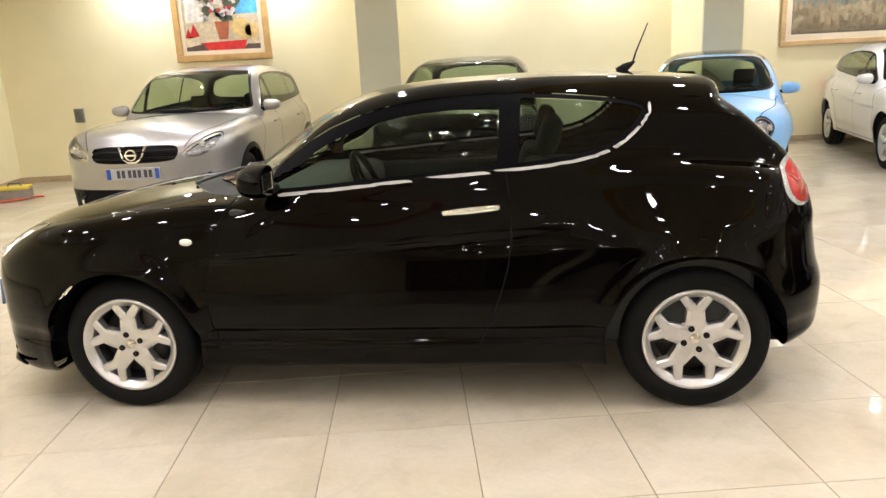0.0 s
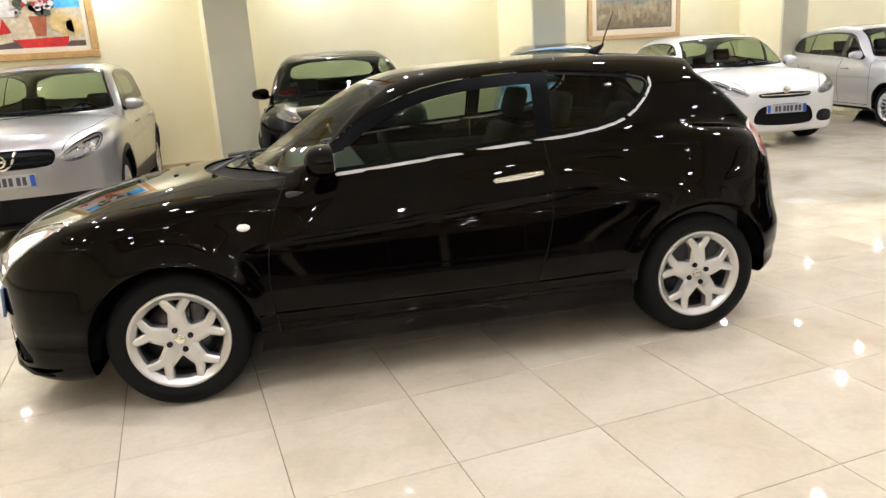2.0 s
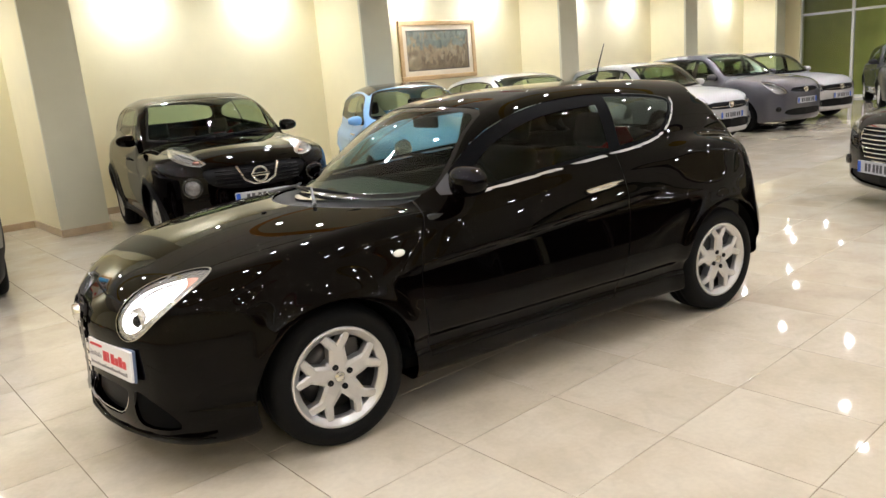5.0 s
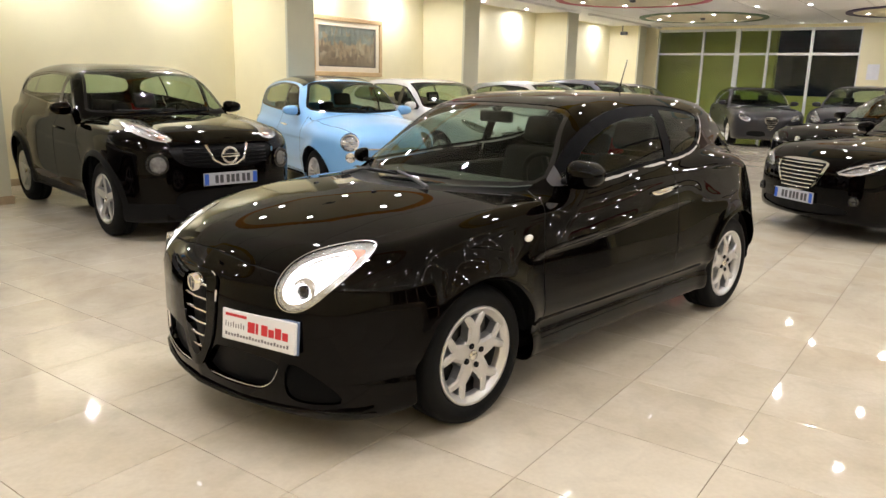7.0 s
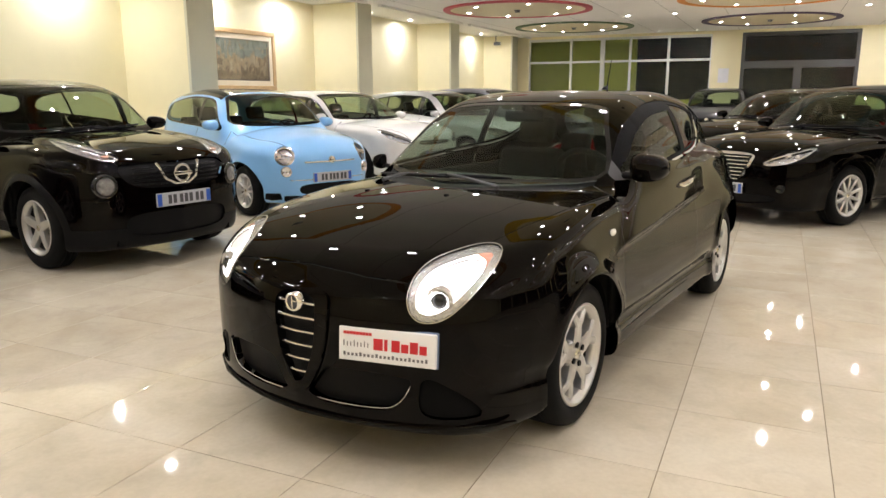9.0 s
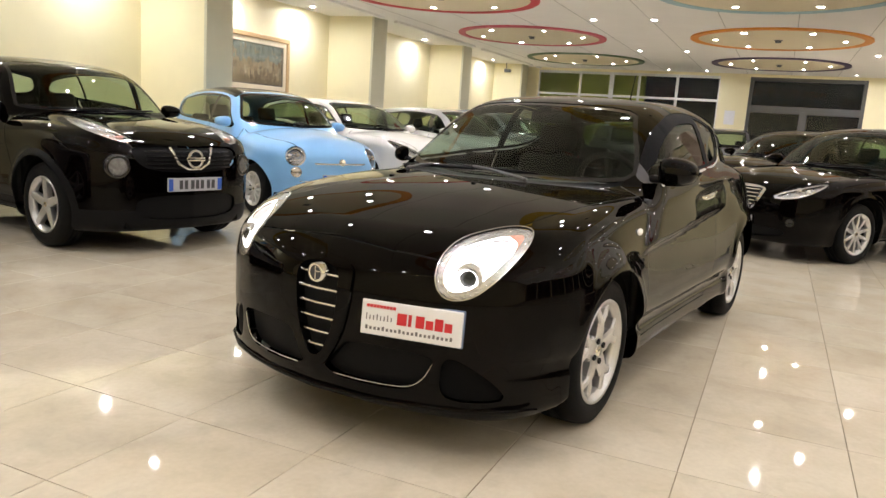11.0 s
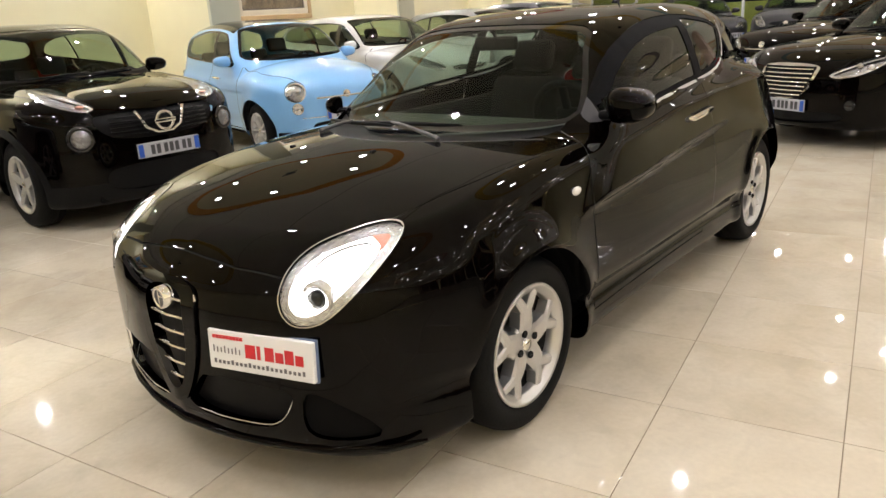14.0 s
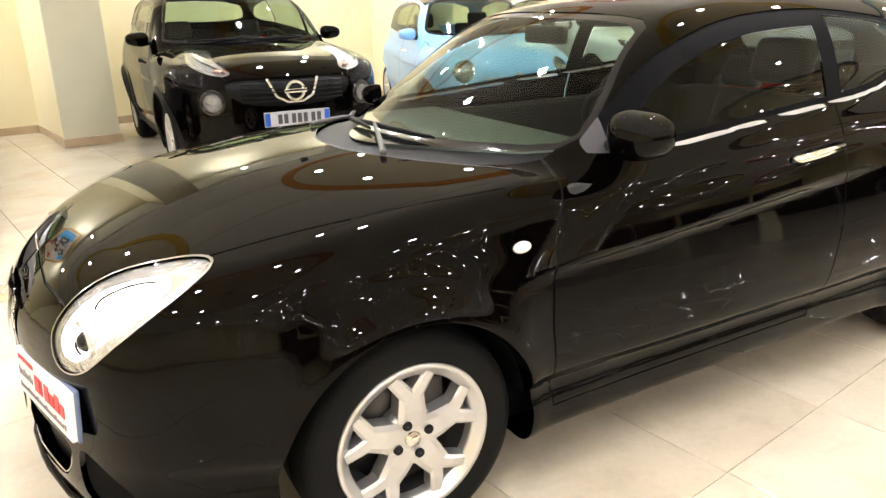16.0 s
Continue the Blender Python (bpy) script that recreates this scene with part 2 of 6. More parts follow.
# pillars along the north wall
PILLARS = [0.045, 4.82, 9.875, 14.80, 19.72]
for k, (px, py) in enumerate(zip(PILLARS, (9.86, 9.90, 10.1, 10.2, 10.2))):
    p = thing(f"pillar_{k + 1}", "square pillar with sage front and cream sides against the wall", "pillar", pose(px, 0, 0), "wall pillars", "structure")
    bm = bmesh.new()
    box(bm, (-0.265, py + 0.02, 0), (0.265, Y1 + 0.05, ZC + 0.05))
    part("shaft", bm, M_WALL, p, "cream plastered pillar sides")
    bm = bmesh.new()
    box(bm, (-0.28, py, 0), (0.28, py + 0.05, ZC + 0.04), 0.004)
    part("front_face", bm, M_PILLAR, p, "sage green pillar front")
    bm = bmesh.new()
    box(bm, (-0.295, py - 0.02, 0), (0.295, py + 0.06, 0.09), 0.004)
    box(bm, (-0.28, py + 0.06, 0), (-0.26, Y1, 0.09), 0.003)
    box(bm, (0.26, py + 0.06, 0), (0.28, Y1, 0.09), 0.003)
    part("skirting", bm, M_BASE, p, "beige stone skirting")
M_PINK = material("pinkish plaster", (0.66, 0.50, 0.43), 0.6, vary=0.04, scale=4, bump=0.08, bump_scale=90)
col = thing("column", "free-standing square column with pinkish plaster", "column", pose(9.98, -0.16, 0), kind="structure")
bm = bmesh.new()
box(bm, (-0.31, -0.31, 0), (0.31, 0.31, ZC + 0.02), 0.012)
part("shaft", bm, M_PINK, col)
bm = bmesh.new()
box(bm, (-0.33, -0.33, 0), (0.33, 0.33, 0.09), 0.006)
part("skirting", bm, M_BASE, col, "beige stone skirting")
bm = bmesh.new()
for a, b in zip([X0 + 0.015] + [p + 0.285 for p in PILLARS], [p - 0.285 for p in PILLARS] + [X1 - 0.015]):
    box(bm, (a, Y1 - 0.015, 0), (b, Y1 + 0.02, 0.09), 0.003)
box(bm, (X0 - 0.02, Y0, 0), (X0 + 0.015, Y1, 0.09), 0.003)
tagged(obj("baseboard", bm, M_BASE), "beige stone skirting along the walls", "baseboard", kind="structure")

# ---- ceiling rings and downlights ----
RING_Y = (-12.7, -7.65, -2.55, 2.52, 7.6)
RING_X = [2.47 + BAY * k for k in (-1, 0, 1, 2, 3)]
HUES = {"red": (0.55, 0.03, 0.04), "rose": (0.55, 0.10, 0.13), "green": (0.10, 0.16, 0.08), "blue": (0.35, 0.55, 0.60), "orange": (0.70, 0.27, 0.03), "purple": (0.07, 0.045, 0.10), "yellow": (0.75, 0.50, 0.05)}
M_HUE = {k: material(k + " ceiling paint", v, 0.55, vary=0.05) for k, v in HUES.items()}
M_DISC = material("cream ceiling disc", (0.74, 0.66, 0.46), 0.6, vary=0.03)
ROWS_OF_HUES = [("green", "red", "blue", "yellow", "rose"), ("blue", "orange", "green", "red", "purple"), ("rose", "yellow", "purple", "green", "orange"), ("orange", "yellow", "blue", "orange", "purple"), ("yellow", "orange", "red", "rose", "green")]


def ceiling_ring(x, y, hue):
    ring = thing("ceiling_ring", f"round cream ceiling panel with a painted {hue} border", "ceiling panel", pose(x, y, ZC), "round ceiling panels")
    bm = bmesh.new()
    lathe(bm, [(0.001, -0.02), (1.50, -0.02), (1.50, 0.01)], 72, "z")
    part("disc", bm, M_DISC, ring, "cream painted disc")
    bm = bmesh.new()
    lathe(bm, [(1.495, 0.01), (1.495, -0.028), (1.505, -0.035), (1.64, -0.035), (1.65, -0.028), (1.65, 0.01)], 72, "z")
    part("border", bm, M_HUE[hue], ring, f"{hue} painted border")
    bm = bmesh.new()
    lathe(bm, [(0.001, -0.075), (0.05, -0.07), (0.06, -0.03), (0.09, -0.02)], 16, "z")
    box(bm, (-0.16, -0.012, -0.055), (0.16, 0.012, -0.035), 0.004)
    part("smoke_detector", bm, M_DARKALU, ring, "small dark fitting in the middle")
    return ring


for row, y in enumerate(RING_Y):
    for col, x in enumerate(RING_X):
        ceiling_ring(x, y, ROWS_OF_HUES[row][col])

first = thing("downlight", "lit round recessed ceiling downlight with a white rim", "downlight", pose(0, 0, ZC), "ceiling downlights")
bm = bmesh.new()
lathe(bm, [(0.047, 0.002), (0.049, -0.010), (0.053, -0.012), (0.060, -0.010), (0.065, 0.0)], 20, "z")
part("rim", bm, M_SPOTRIM, first)
bm = bmesh.new()
bmesh.ops.create_circle(bm, cap_ends=True, segments=16, radius=0.048, matrix=pose(0, 0, -0.006, 180))
part("lens", bm, M_SPOT, first, "glowing lamp glass")
spots, washers = [], []
for y in RING_Y:
    for x in RING_X:
        spots += [(x + 1.17 * math.cos(math.radians(30 + 60 * k)), y + 1.17 * math.sin(math.radians(30 + 60 * k)), ZC - 0.021) for k in range(6)]
for k in range(-1, 5):
    for y in (-10.2, -5.1, 0.0, 5.08):
        for d in (-0.55, 0.55):
            spots.append((0.03 + BAY * k, y + d, ZC))
for k in range(-1, 4):
    for d in (-1.0, 1.0):
        washers.append((2.49 + BAY * k + d, 10.80, ZC))
beam = bpy.data.lights.new("beam", "SPOT")
beam.energy, beam.color, beam.spot_size, beam.spot_blend, beam.shadow_soft_size = BEAM_POWER, (1.0, 0.94, 0.96), radians(112), 0.85, 0.035
light = new("beam", beam)
light.parent = first
light.location = (0, 0, -0.05)
first.matrix_basis = pose(*spots[0])
for s in spots[1:]:
    copy_thing(first, pose(*s))
# ordinary downlights, set close to the wall with added glow to lighten it
washer = copy_thing(first, pose(*washers[0]))
for ob in list(washer.children):
    if ob.type == "LIGHT":
        bpy.data.objects.remove(ob)
tagged(washer, "round downlight set near the wall and brightened to lighten it", "downlight", "wall washers")
for ob in washer.children:
    if ob.name.startswith("lens"):
        ob.data = ob.data.copy()
        ob.data.materials[0] = M_WALL_SPOT
for s in washers[1:]:
    copy_thing(washer, pose(*s))

# a thin drop along the pillar fronts and the seams of the ceiling boards
bm = bmesh.new()
for a, b in zip([X0] + [p + 0.29 for p in PILLARS], [p - 0.29 for p in PILLARS] + [X1]):
    box(bm, (a, 9.86, ZC - 0.05), (b, 9.95, ZC + 0.02), 0.004)
tagged(obj("trim_beam", bm, M_CEIL), "white ceiling strip along the line of pillars", "trim", kind="structure")
bm = bmesh.new()
y = Y0 + 0.6
while y < 9.9:
    box(bm, (X0, y - 0.006, ZC - 0.002), (X1, y + 0.006, ZC + 0.02))
    y += 1.2
tagged(obj("trim_seams", bm, material("ceiling seam", (0.42, 0.41, 0.38), 0.8)), "fine seams between the ceiling boards", "trim", kind="structure")

# ---- glazed front ----
win = thing("window_1", "tall white-framed glazing of the showroom front at night", "window", kind="structure")
MULL = (4.15, 5.42, 6.6, 7.48, 8.52, 9.95)
for y in MULL:
    w = 0.07 if y == 7.48 else 0.035
    bm = bmesh.new()
    box(bm, (X1 + 0.05, max(y - w, 4.15), 0), (X1 + 0.15, min(y + w, 9.95), 3.17), 0.004)
    part("mullion", bm, M_ALU, win)
for a, b in zip(MULL, MULL[1:]):
    for z, h in ((0.04, 0.04), (2.42, 0.035), (3.13, 0.04)):
        bm = bmesh.new()
        box(bm, (X1 + 0.055, a + 0.04, z - h), (X1 + 0.145, b - 0.04, z + h), 0.004)
        part("transom", bm, M_ALU, win)
    for z0, z1 in ((0.08, 2.385), (2.455, 3.09)):
        bm = bmesh.new()
        box(bm, (X1 + 0.095, a + 0.03, z0 - 0.01), (X1 + 0.105, b - 0.03, z1 + 0.01))
        pane = part("pane", bm, M_PANE, win)
        pane.visible_shadow = False
door = thing("door_1", "closed dark grey glazed double door of the entrance", "door", kind="structure")
for y, w in ((0.18, 0.09), (1.74, 0.10), (3.3, 0.09)):
    bm = bmesh.new()
    box(bm, (X1 + 0.03, max(y - w, 0.18), 0), (X1 + 0.17, min(y + w, 3.3), 3.17 if y != 1.74 else 2.2), 0.006)
    part("post", bm, M_DARKALU, door)
for z, h in ((3.12, 0.05), (2.24, 0.10), (0.06, 0.06)):
    bm = bmesh.new()
    box(bm, (X1 + 0.035, 0.27, z - h), (X1 + 0.165, 3.21, z + h), 0.006)
    part("rail", bm, M_DARKALU, door)
for a, b, z0, z1 in ((0.27, 1.64, 0.12, 2.14), (1.84, 3.21, 0.12, 2.14), (0.27, 3.21, 2.34, 3.07)):
    bm = bmesh.new()
    box(bm, (X1 + 0.095, a - 0.01, z0 - 0.01), (X1 + 0.105, b + 0.01, z1 + 0.01))
    pane = part("pane", bm, M_PANE, door)
    pane.visible_shadow = False
shop = thing("window_2", "dark grey framed glazing beside the entrance at night", "window", kind="structure")
for y in (-4.92, -2.86, -0.80):
    bm = bmesh.new()
    box(bm, (X1 + 0.03, y - 0.08, 0), (X1 + 0.17, y + 0.08, 3.17), 0.006)
    part("post", bm, M_DARKALU, shop)
for a, b in ((-4.84, -2.94), (-2.78, -0.88)):
    for z, h in ((3.12, 0.05), (2.24, 0.08), (0.06, 0.06)):
        bm = bmesh.new()
        box(bm, (X1 + 0.035, a, z - h), (X1 + 0.165, b, z + h), 0.006)
        part("rail", bm, M_DARKALU, shop)
    for z0, z1 in ((0.12, 2.16), (2.32, 3.07)):
        bm = bmesh.new()
        box(bm, (X1 + 0.095, a - 0.01, z0 - 0.01), (X1 + 0.105, b + 0.01, z1 + 0.01))
        pane = part("pane", bm, M_PANE, shop)
        pane.visible_shadow = False
street = thing("window_3", "row of dark framed shop windows towards the street at night", "window", kind="structure")
for x0, x1, _, z1 in BAYS:
    for lo, hi in (((x0, 0), (x0 + 0.07, z1)), ((x1 - 0.07, 0), (x1, z1)), (((x0 + x1) / 2 - 0.035, 0.07), ((x0 + x1) / 2 + 0.035, z1 - 0.07)), ((x0 + 0.07, 0), (x1 - 0.07, 0.07)), ((x0 + 0.07, z1 - 0.07), (x1 - 0.07, z1))):
        bm = bmesh.new()
        box(bm, (lo[0], Y0 - 0.17, lo[1]), (hi[0], Y0 - 0.05, hi[1]), 0.004)
        part("window_frame", bm, M_DARKALU, street)
    for a, b in ((x0 + 0.06, (x0 + x1) / 2 - 0.025), ((x0 + x1) / 2 + 0.025, x1 - 0.06)):
        bm = bmesh.new()
        box(bm, (a, Y0 - 0.115, 0.06), (b, Y0 - 0.105, z1 - 0.06))
        pane = part("pane", bm, M_PANE, street)
        pane.visible_shadow = False
# outside: the street and a yard with an olive wall
bm = bmesh.new()
box(bm, (X1 + 0.3, -45, -0.3), (60, 45, -0.05))
box(bm, (-40, -45, -0.3), (X1 + 0.3, Y0 - 0.3, -0.05))
tagged(obj("pavement", bm, M_ASPHALT), "dark paving outside the showroom at night", "pavement", kind="structure")
bm = bmesh.new()
box(bm, (22.0, 6.7, -0.05), (22.3, 14.0, 6.0))
box(bm, (22.0, 3.2, -0.05), (22.3, 6.7, 1.20))
tagged(obj("wall_outside", bm, M_OUT), "olive green painted wall across the yard", "wall", kind="structure")

# ---- pictures on the north wall ----
M_GILT = material("pale gilt wood", (0.55, 0.34, 0.13), 0.4, vary=0.2, scale=30, bump=0.3, bump_scale=80)
M_MAT = material("cream picture mount", (0.75, 0.66, 0.50), 0.8)
M_OAK = material("light oak frame", (0.58, 0.40, 0.20), 0.45, vary=0.15, scale=25)


def framed(x0, x1, z0, z1, w, outer, mount, mw):
    y = Y1
    p = thing("picture", "", "painting", pose((x0 + x1) / 2, y, (z0 + z1) / 2))
    hx, hz = (x1 - x0) / 2, (z1 - z0) / 2
    bm = bmesh.new()
    for lo, hi in (((-hx, -0.05, -hz), (hx, 0, -hz + w)), ((-hx, -0.05, hz - w), (hx, 0, hz)), ((-hx, -0.05, -hz + w), (-hx + w, 0, hz - w)), ((hx - w, -0.05, -hz + w), (hx, 0, hz - w))):
        box(bm, lo, hi, 0.012)
    part("frame", bm, outer, p, "pale wooden picture frame")
    bm = bmesh.new()
    for lo, hi in (((-hx + w, -0.028, -hz + w), (hx - w, 0, -hz + w + mw)), ((-hx + w, -0.028, hz - w - mw), (hx - w, 0, hz - w)), ((-hx + w, -0.028, -hz + w + mw), (-hx + w + mw, 0, hz - w - mw)), ((hx - w - mw, -0.028, -hz + w + mw), (hx - w, 0, hz - w - mw))):
        box(bm, lo, hi, 0.003)
    part("mount", bm, mount, p, "cream mount")
    return p, hx - w - mw, hz - w - mw


def patch(bm, pts, y):
    """A flat painted shape with a little body."""
    f = bm.faces.new([bm.verts.new((x, y, z)) for x, z in pts])
    r = bmesh.ops.extrude_face_region(bm, geom=[f])
    for v in [g for g in r["geom"] if isinstance(g, bmesh.types.BMVert)]:
        v.co.y -= 0.0025


def blob(rng, cx, cz, r, n=9, squash=1.0):
    return [(cx + r * (0.7 + 0.5 * rng.random()) * math.cos(2 * math.pi * k / n), cz + squash * r * (0.7 + 0.5 * rng.random()) * math.sin(2 * math.pi * k / n)) for k in range(n)]


def paint(name, rgb):
    return material(name + " oil paint", rgb, 0.5, vary=0.35, scale=18, bump=0.4, bump_scale=40)


def still_life():
    p, hx, hz = framed(-3.05, -1.62, 1.70, 3.05, 0.10, M_GILT, M_MAT, 0.06)
    tagged(p, "gilt-framed oil painting of flowers in a terracotta pot by the sea")
    rng = random.Random(4)
    bm = bmesh.new()
    box(bm, (-hx, -0.012, -hz), (hx, 0, hz))
    part("canvas", bm, paint("pale ochre", (0.62, 0.52, 0.36)), p, "pale ochre canvas ground")
    shapes = {
        ("sky", (0.10, 0.42, 0.75)): [[(0.22, 0.0), (hx, 0.0), (hx, hz), (0.22, hz)], [(-hx, 0.22), (-0.36, 0.22), (-0.36, hz), (-hx, hz)]],
        ("white house", (0.75, 0.72, 0.66)): [[(-0.52, -0.1), (-0.3, -0.1), (-0.3, 0.25), (-0.52, 0.22)], [(-0.08, 0.15), (0.2, 0.12), (0.2, hz), (-0.1, hz)]],
        ("scarlet", (0.60, 0.02, 0.02)): [[(-0.34, -0.40), (0.36, -0.38), (0.32, -0.56), (-0.18, -0.58), (-0.28, -0.50)], [(-0.5, -0.33), (-0.42, -0.12), (-0.34, -0.30)], [(-0.56, -0.32), (-0.5, -0.18), (-0.46, -0.32)]],
        ("terracotta", (0.42, 0.12, 0.05)): [[(-0.10, -0.10), (0.12, -0.10), (0.08, -0.36), (-0.05, -0.36)]],
        ("dark table", (0.10, 0.07, 0.06)): [[(-hx, -0.46), (-0.30, -0.42), (-0.22, -hz), (-hx, -hz)], [(0.36, -0.44), (hx, -0.44), (hx, -hz), (0.30, -hz)]],
        ("sand", (0.66, 0.48, 0.20)): [blob(rng, 0.3, -0.2, 0.16), blob(rng, 0.45, -0.25, 0.12)],
        ("foliage", (0.09, 0.11, 0.07)): [blob(rng, rng.uniform(-0.3, 0.28), rng.uniform(-0.05, 0.35), rng.uniform(0.03, 0.09)) for _ in range(26)],
        ("white flower", (0.78, 0.74, 0.72)): [blob(rng, rng.uniform(-0.3, 0.26), rng.uniform(-0.06, 0.4), rng.uniform(0.015, 0.045)) for _ in range(30)],
        ("red flower", (0.50, 0.05, 0.07)): [blob(rng, rng.uniform(-0.18, 0.24), rng.uniform(0.0, 0.42), rng.uniform(0.015, 0.04)) for _ in range(12)],
    }
    for k, ((name, rgb), polys) in enumerate(shapes.items()):
        bm = bmesh.new()
        for q in polys:
            patch(bm, [(max(-hx, min(hx, x)), max(-hz, min(hz, z))) for x, z in q], -0.012 - 0.0012 * k)
        tagged(part("painted_shape", bm, paint(name, rgb), p, f"{name} patches of paint"), kind="stuff")


def relief_panel():
    p, hx, hz = framed(6.27, 8.21, 1.49, 2.58, 0.085, M_OAK, M_MAT, 0.09)
    tagged(p, "oak-framed picture of crowded brown forms under glass")
    rng = random.Random(9)
    bm = bmesh.new()
    box(bm, (-hx, -0.010, -hz), (hx, 0, hz))
    part("print", bm, paint("tan", (0.37, 0.29, 0.185)), p, "tan picture ground")
    for name, rgb, z0, z1, n in (("teal grey", (0.26, 0.285, 0.245), 0.22, 0.98, 110), ("pale umber", (0.42, 0.31, 0.19), -0.7, 0.2, 46), ("dark umber", (0.25, 0.185, 0.12), -0.65, 0.25, 46), ("dim slate", (0.18, 0.20, 0.17), 0.3, 0.9, 26), ("light sand", (0.46, 0.37, 0.25), -0.5, 0.1, 26)):
        bm = bmesh.new()
        for k in range(n):
            x, z = rng.uniform(-hx * 0.95, hx * 0.95), rng.uniform(z0, z1) * hz
            patch(bm, [(max(-hx, min(hx, a)), max(-hz, min(hz, b))) for a, b in blob(rng, x, z, rng.uniform(0.015, 0.05), 8, 1.9)], -0.0105 - 0.0008 * rng.random())
        tagged(part("painted_shape", bm, paint(name, rgb), p, f"{name} strokes"), kind="stuff")
    bm = bmesh.new()
    for k in range(8):
        z = -hz + 0.04 + 0.018 * k
        box(bm, (-hx, -0.0125, z), (hx, -0.010, z + 0.006))
    for k in range(4):
        for s in (-1, 1):
            x = s * (hx - 0.05 - 0.022 * k)
            box(bm, (x - 0.003, -0.0125, -hz + 0.17), (x + 0.003, -0.010, hz - 0.03))
    part("painted_lines", bm, paint("ruled umber", (0.22, 0.165, 0.105)), p, "dark ruled lines")
    bm = bmesh.new()
    for lo, hi in (((-hx, -0.013, -hz), (hx, -0.009, -hz + 0.03)), ((-hx, -0.013, hz - 0.03), (hx, -0.009, hz)), ((-hx, -0.013, -hz + 0.03), (-hx + 0.03, -0.009, hz - 0.03)), ((hx - 0.03, -0.013, -hz + 0.03), (hx, -0.009, hz - 0.03))):
        box(bm, lo, hi)
    part("painted_edge", bm, paint("grey umber", (0.20, 0.16, 0.13)), p, "grey brown torn edge")
    bm = bmesh.new()
    box(bm, (-hx, -0.024, -hz), (hx, -0.022, hz))
    g = part("pane", bm, glass_material("picture glass", (0.95, 0.96, 0.95)), p, "clear picture glass")
    g.visible_shadow = False


still_life()
relief_panel()

# ---- small things on the walls and the floor ----
M_GREYBOX = material("grey painted steel", (0.30, 0.29, 0.26), 0.5, vary=0.1, scale=20)
vent = thing("wall_vent", "small grey slatted vent on the cream wall", "vent", pose(-4.65, Y1, 0.995))
bm = bmesh.new()
box(bm, (-0.075, -0.018, -0.105), (0.075, 0.0, 0.105), 0.004)
part("vent_plate", bm, M_GREYBOX, vent)
for k in range(7):
    bm = bmesh.new()
    box(bm, (-0.062, -0.028, -0.084 + 0.026 * k), (0.062, -0.017, -0.076 + 0.026 * k), 0.002)
    part("slat", bm, M_DARKALU, vent)
cctv = thing("security_camera", "small dark camera under the ceiling beside the windows", "camera", pose(19.30, 10.72, ZC - 0.24))
bm = bmesh.new()
box(bm, (-0.05, -0.16, -0.05), (0.05, 0.06, 0.05), 0.02)
part("housing", bm, M_DARKALU, cctv, "dark camera housing")
bm = bmesh.new()
tube(bm, [(0, 0.0, 0.03), (0, 0.0, 0.245)], 0.015, 8)
part("bracket", bm, M_DARKALU, cctv)
bm = bmesh.new()
box(bm, (X1 - 0.004, 3.62, 1.72), (X1 - 0.001, 3.92, 2.14))
notice = obj("paper_notice", bm, material("white paper", (0.8, 0.8, 0.82), 0.7))
tagged(notice, "white paper notice on the yellow wall beside the door", "notice")
# tools left on the floor
M_YELLOWTOOL = material("yellow tool casing", (0.75, 0.60, 0.06), 0.45, vary=0.15, scale=20)
M_REDCABLE = material("orange red cable", (0.70, 0.10, 0.04), 0.5)
M_TOOLGREY = material("grey tool metal", (0.32, 0.30, 0.27), 0.45, metal=0.4, vary=0.2, scale=20)
tool = thing("toolbox", "yellow and grey toolbox lying on the tiles", "toolbox", pose(-4.95, 9.55, 0.012, 0, 0, 12))
bm = bmesh.new()
box(bm, (-0.19, -0.12, 0), (0.19, 0.12, 0.13), 0.02)
part("body", bm, M_TOOLGREY, tool)
bm = bmesh.new()
box(bm, (-0.195, -0.125, 0.13), (0.195, 0.125, 0.17), 0.012)
part("lid", bm, M_YELLOWTOOL, tool, "yellow lid")
bm = bmesh.new()
tube(bm, [(-0.08, 0, 0.165), (-0.07, 0, 0.205), (0.07, 0, 0.205), (0.08, 0, 0.165)], 0.01, 8)
part("handle", bm, M_DARKALU, tool, "dark handle")
tool = thing("power_tool", "dark power tool with a yellow casing on the floor", "tool", pose(-5.38, 9.45, 0.012, 0, 0, -25))
bm = bmesh.new()
tube(bm, [(-0.2, 0, 0.07), (-0.05, 0, 0.08), (0.1, 0, 0.08)], [0.05, 0.07, 0.055], 14)
part("body", bm, M_YELLOWTOOL, tool, "", True)
bm = bmesh.new()
tube(bm, [(0.09, 0, 0.08), (0.2, 0, 0.07)], [0.06, 0.06], 14)
part("motor_end", bm, M_DARKALU, tool, "dark end", True)
bm = bmesh.new()
tube(bm, [(-5.5 + 0.075 * k, 9.2 + 0.10 * math.sin(k * 1.3) + 0.03 * k * (k > 7), 0.02) for k in range(13)], 0.012, 6)
tube(bm, [(-5.3 + 0.14 * math.cos(a) * (1 + 0.08 * a), 9.12 + 0.10 * math.sin(a) * (1 + 0.08 * a), 0.024) for a in [0.5 * k for k in range(26)]], 0.011, 6)
tagged(obj("cable", bm, M_REDCABLE, None, "", True), "orange red cable lying in loops on the floor", "cable")

import itertools


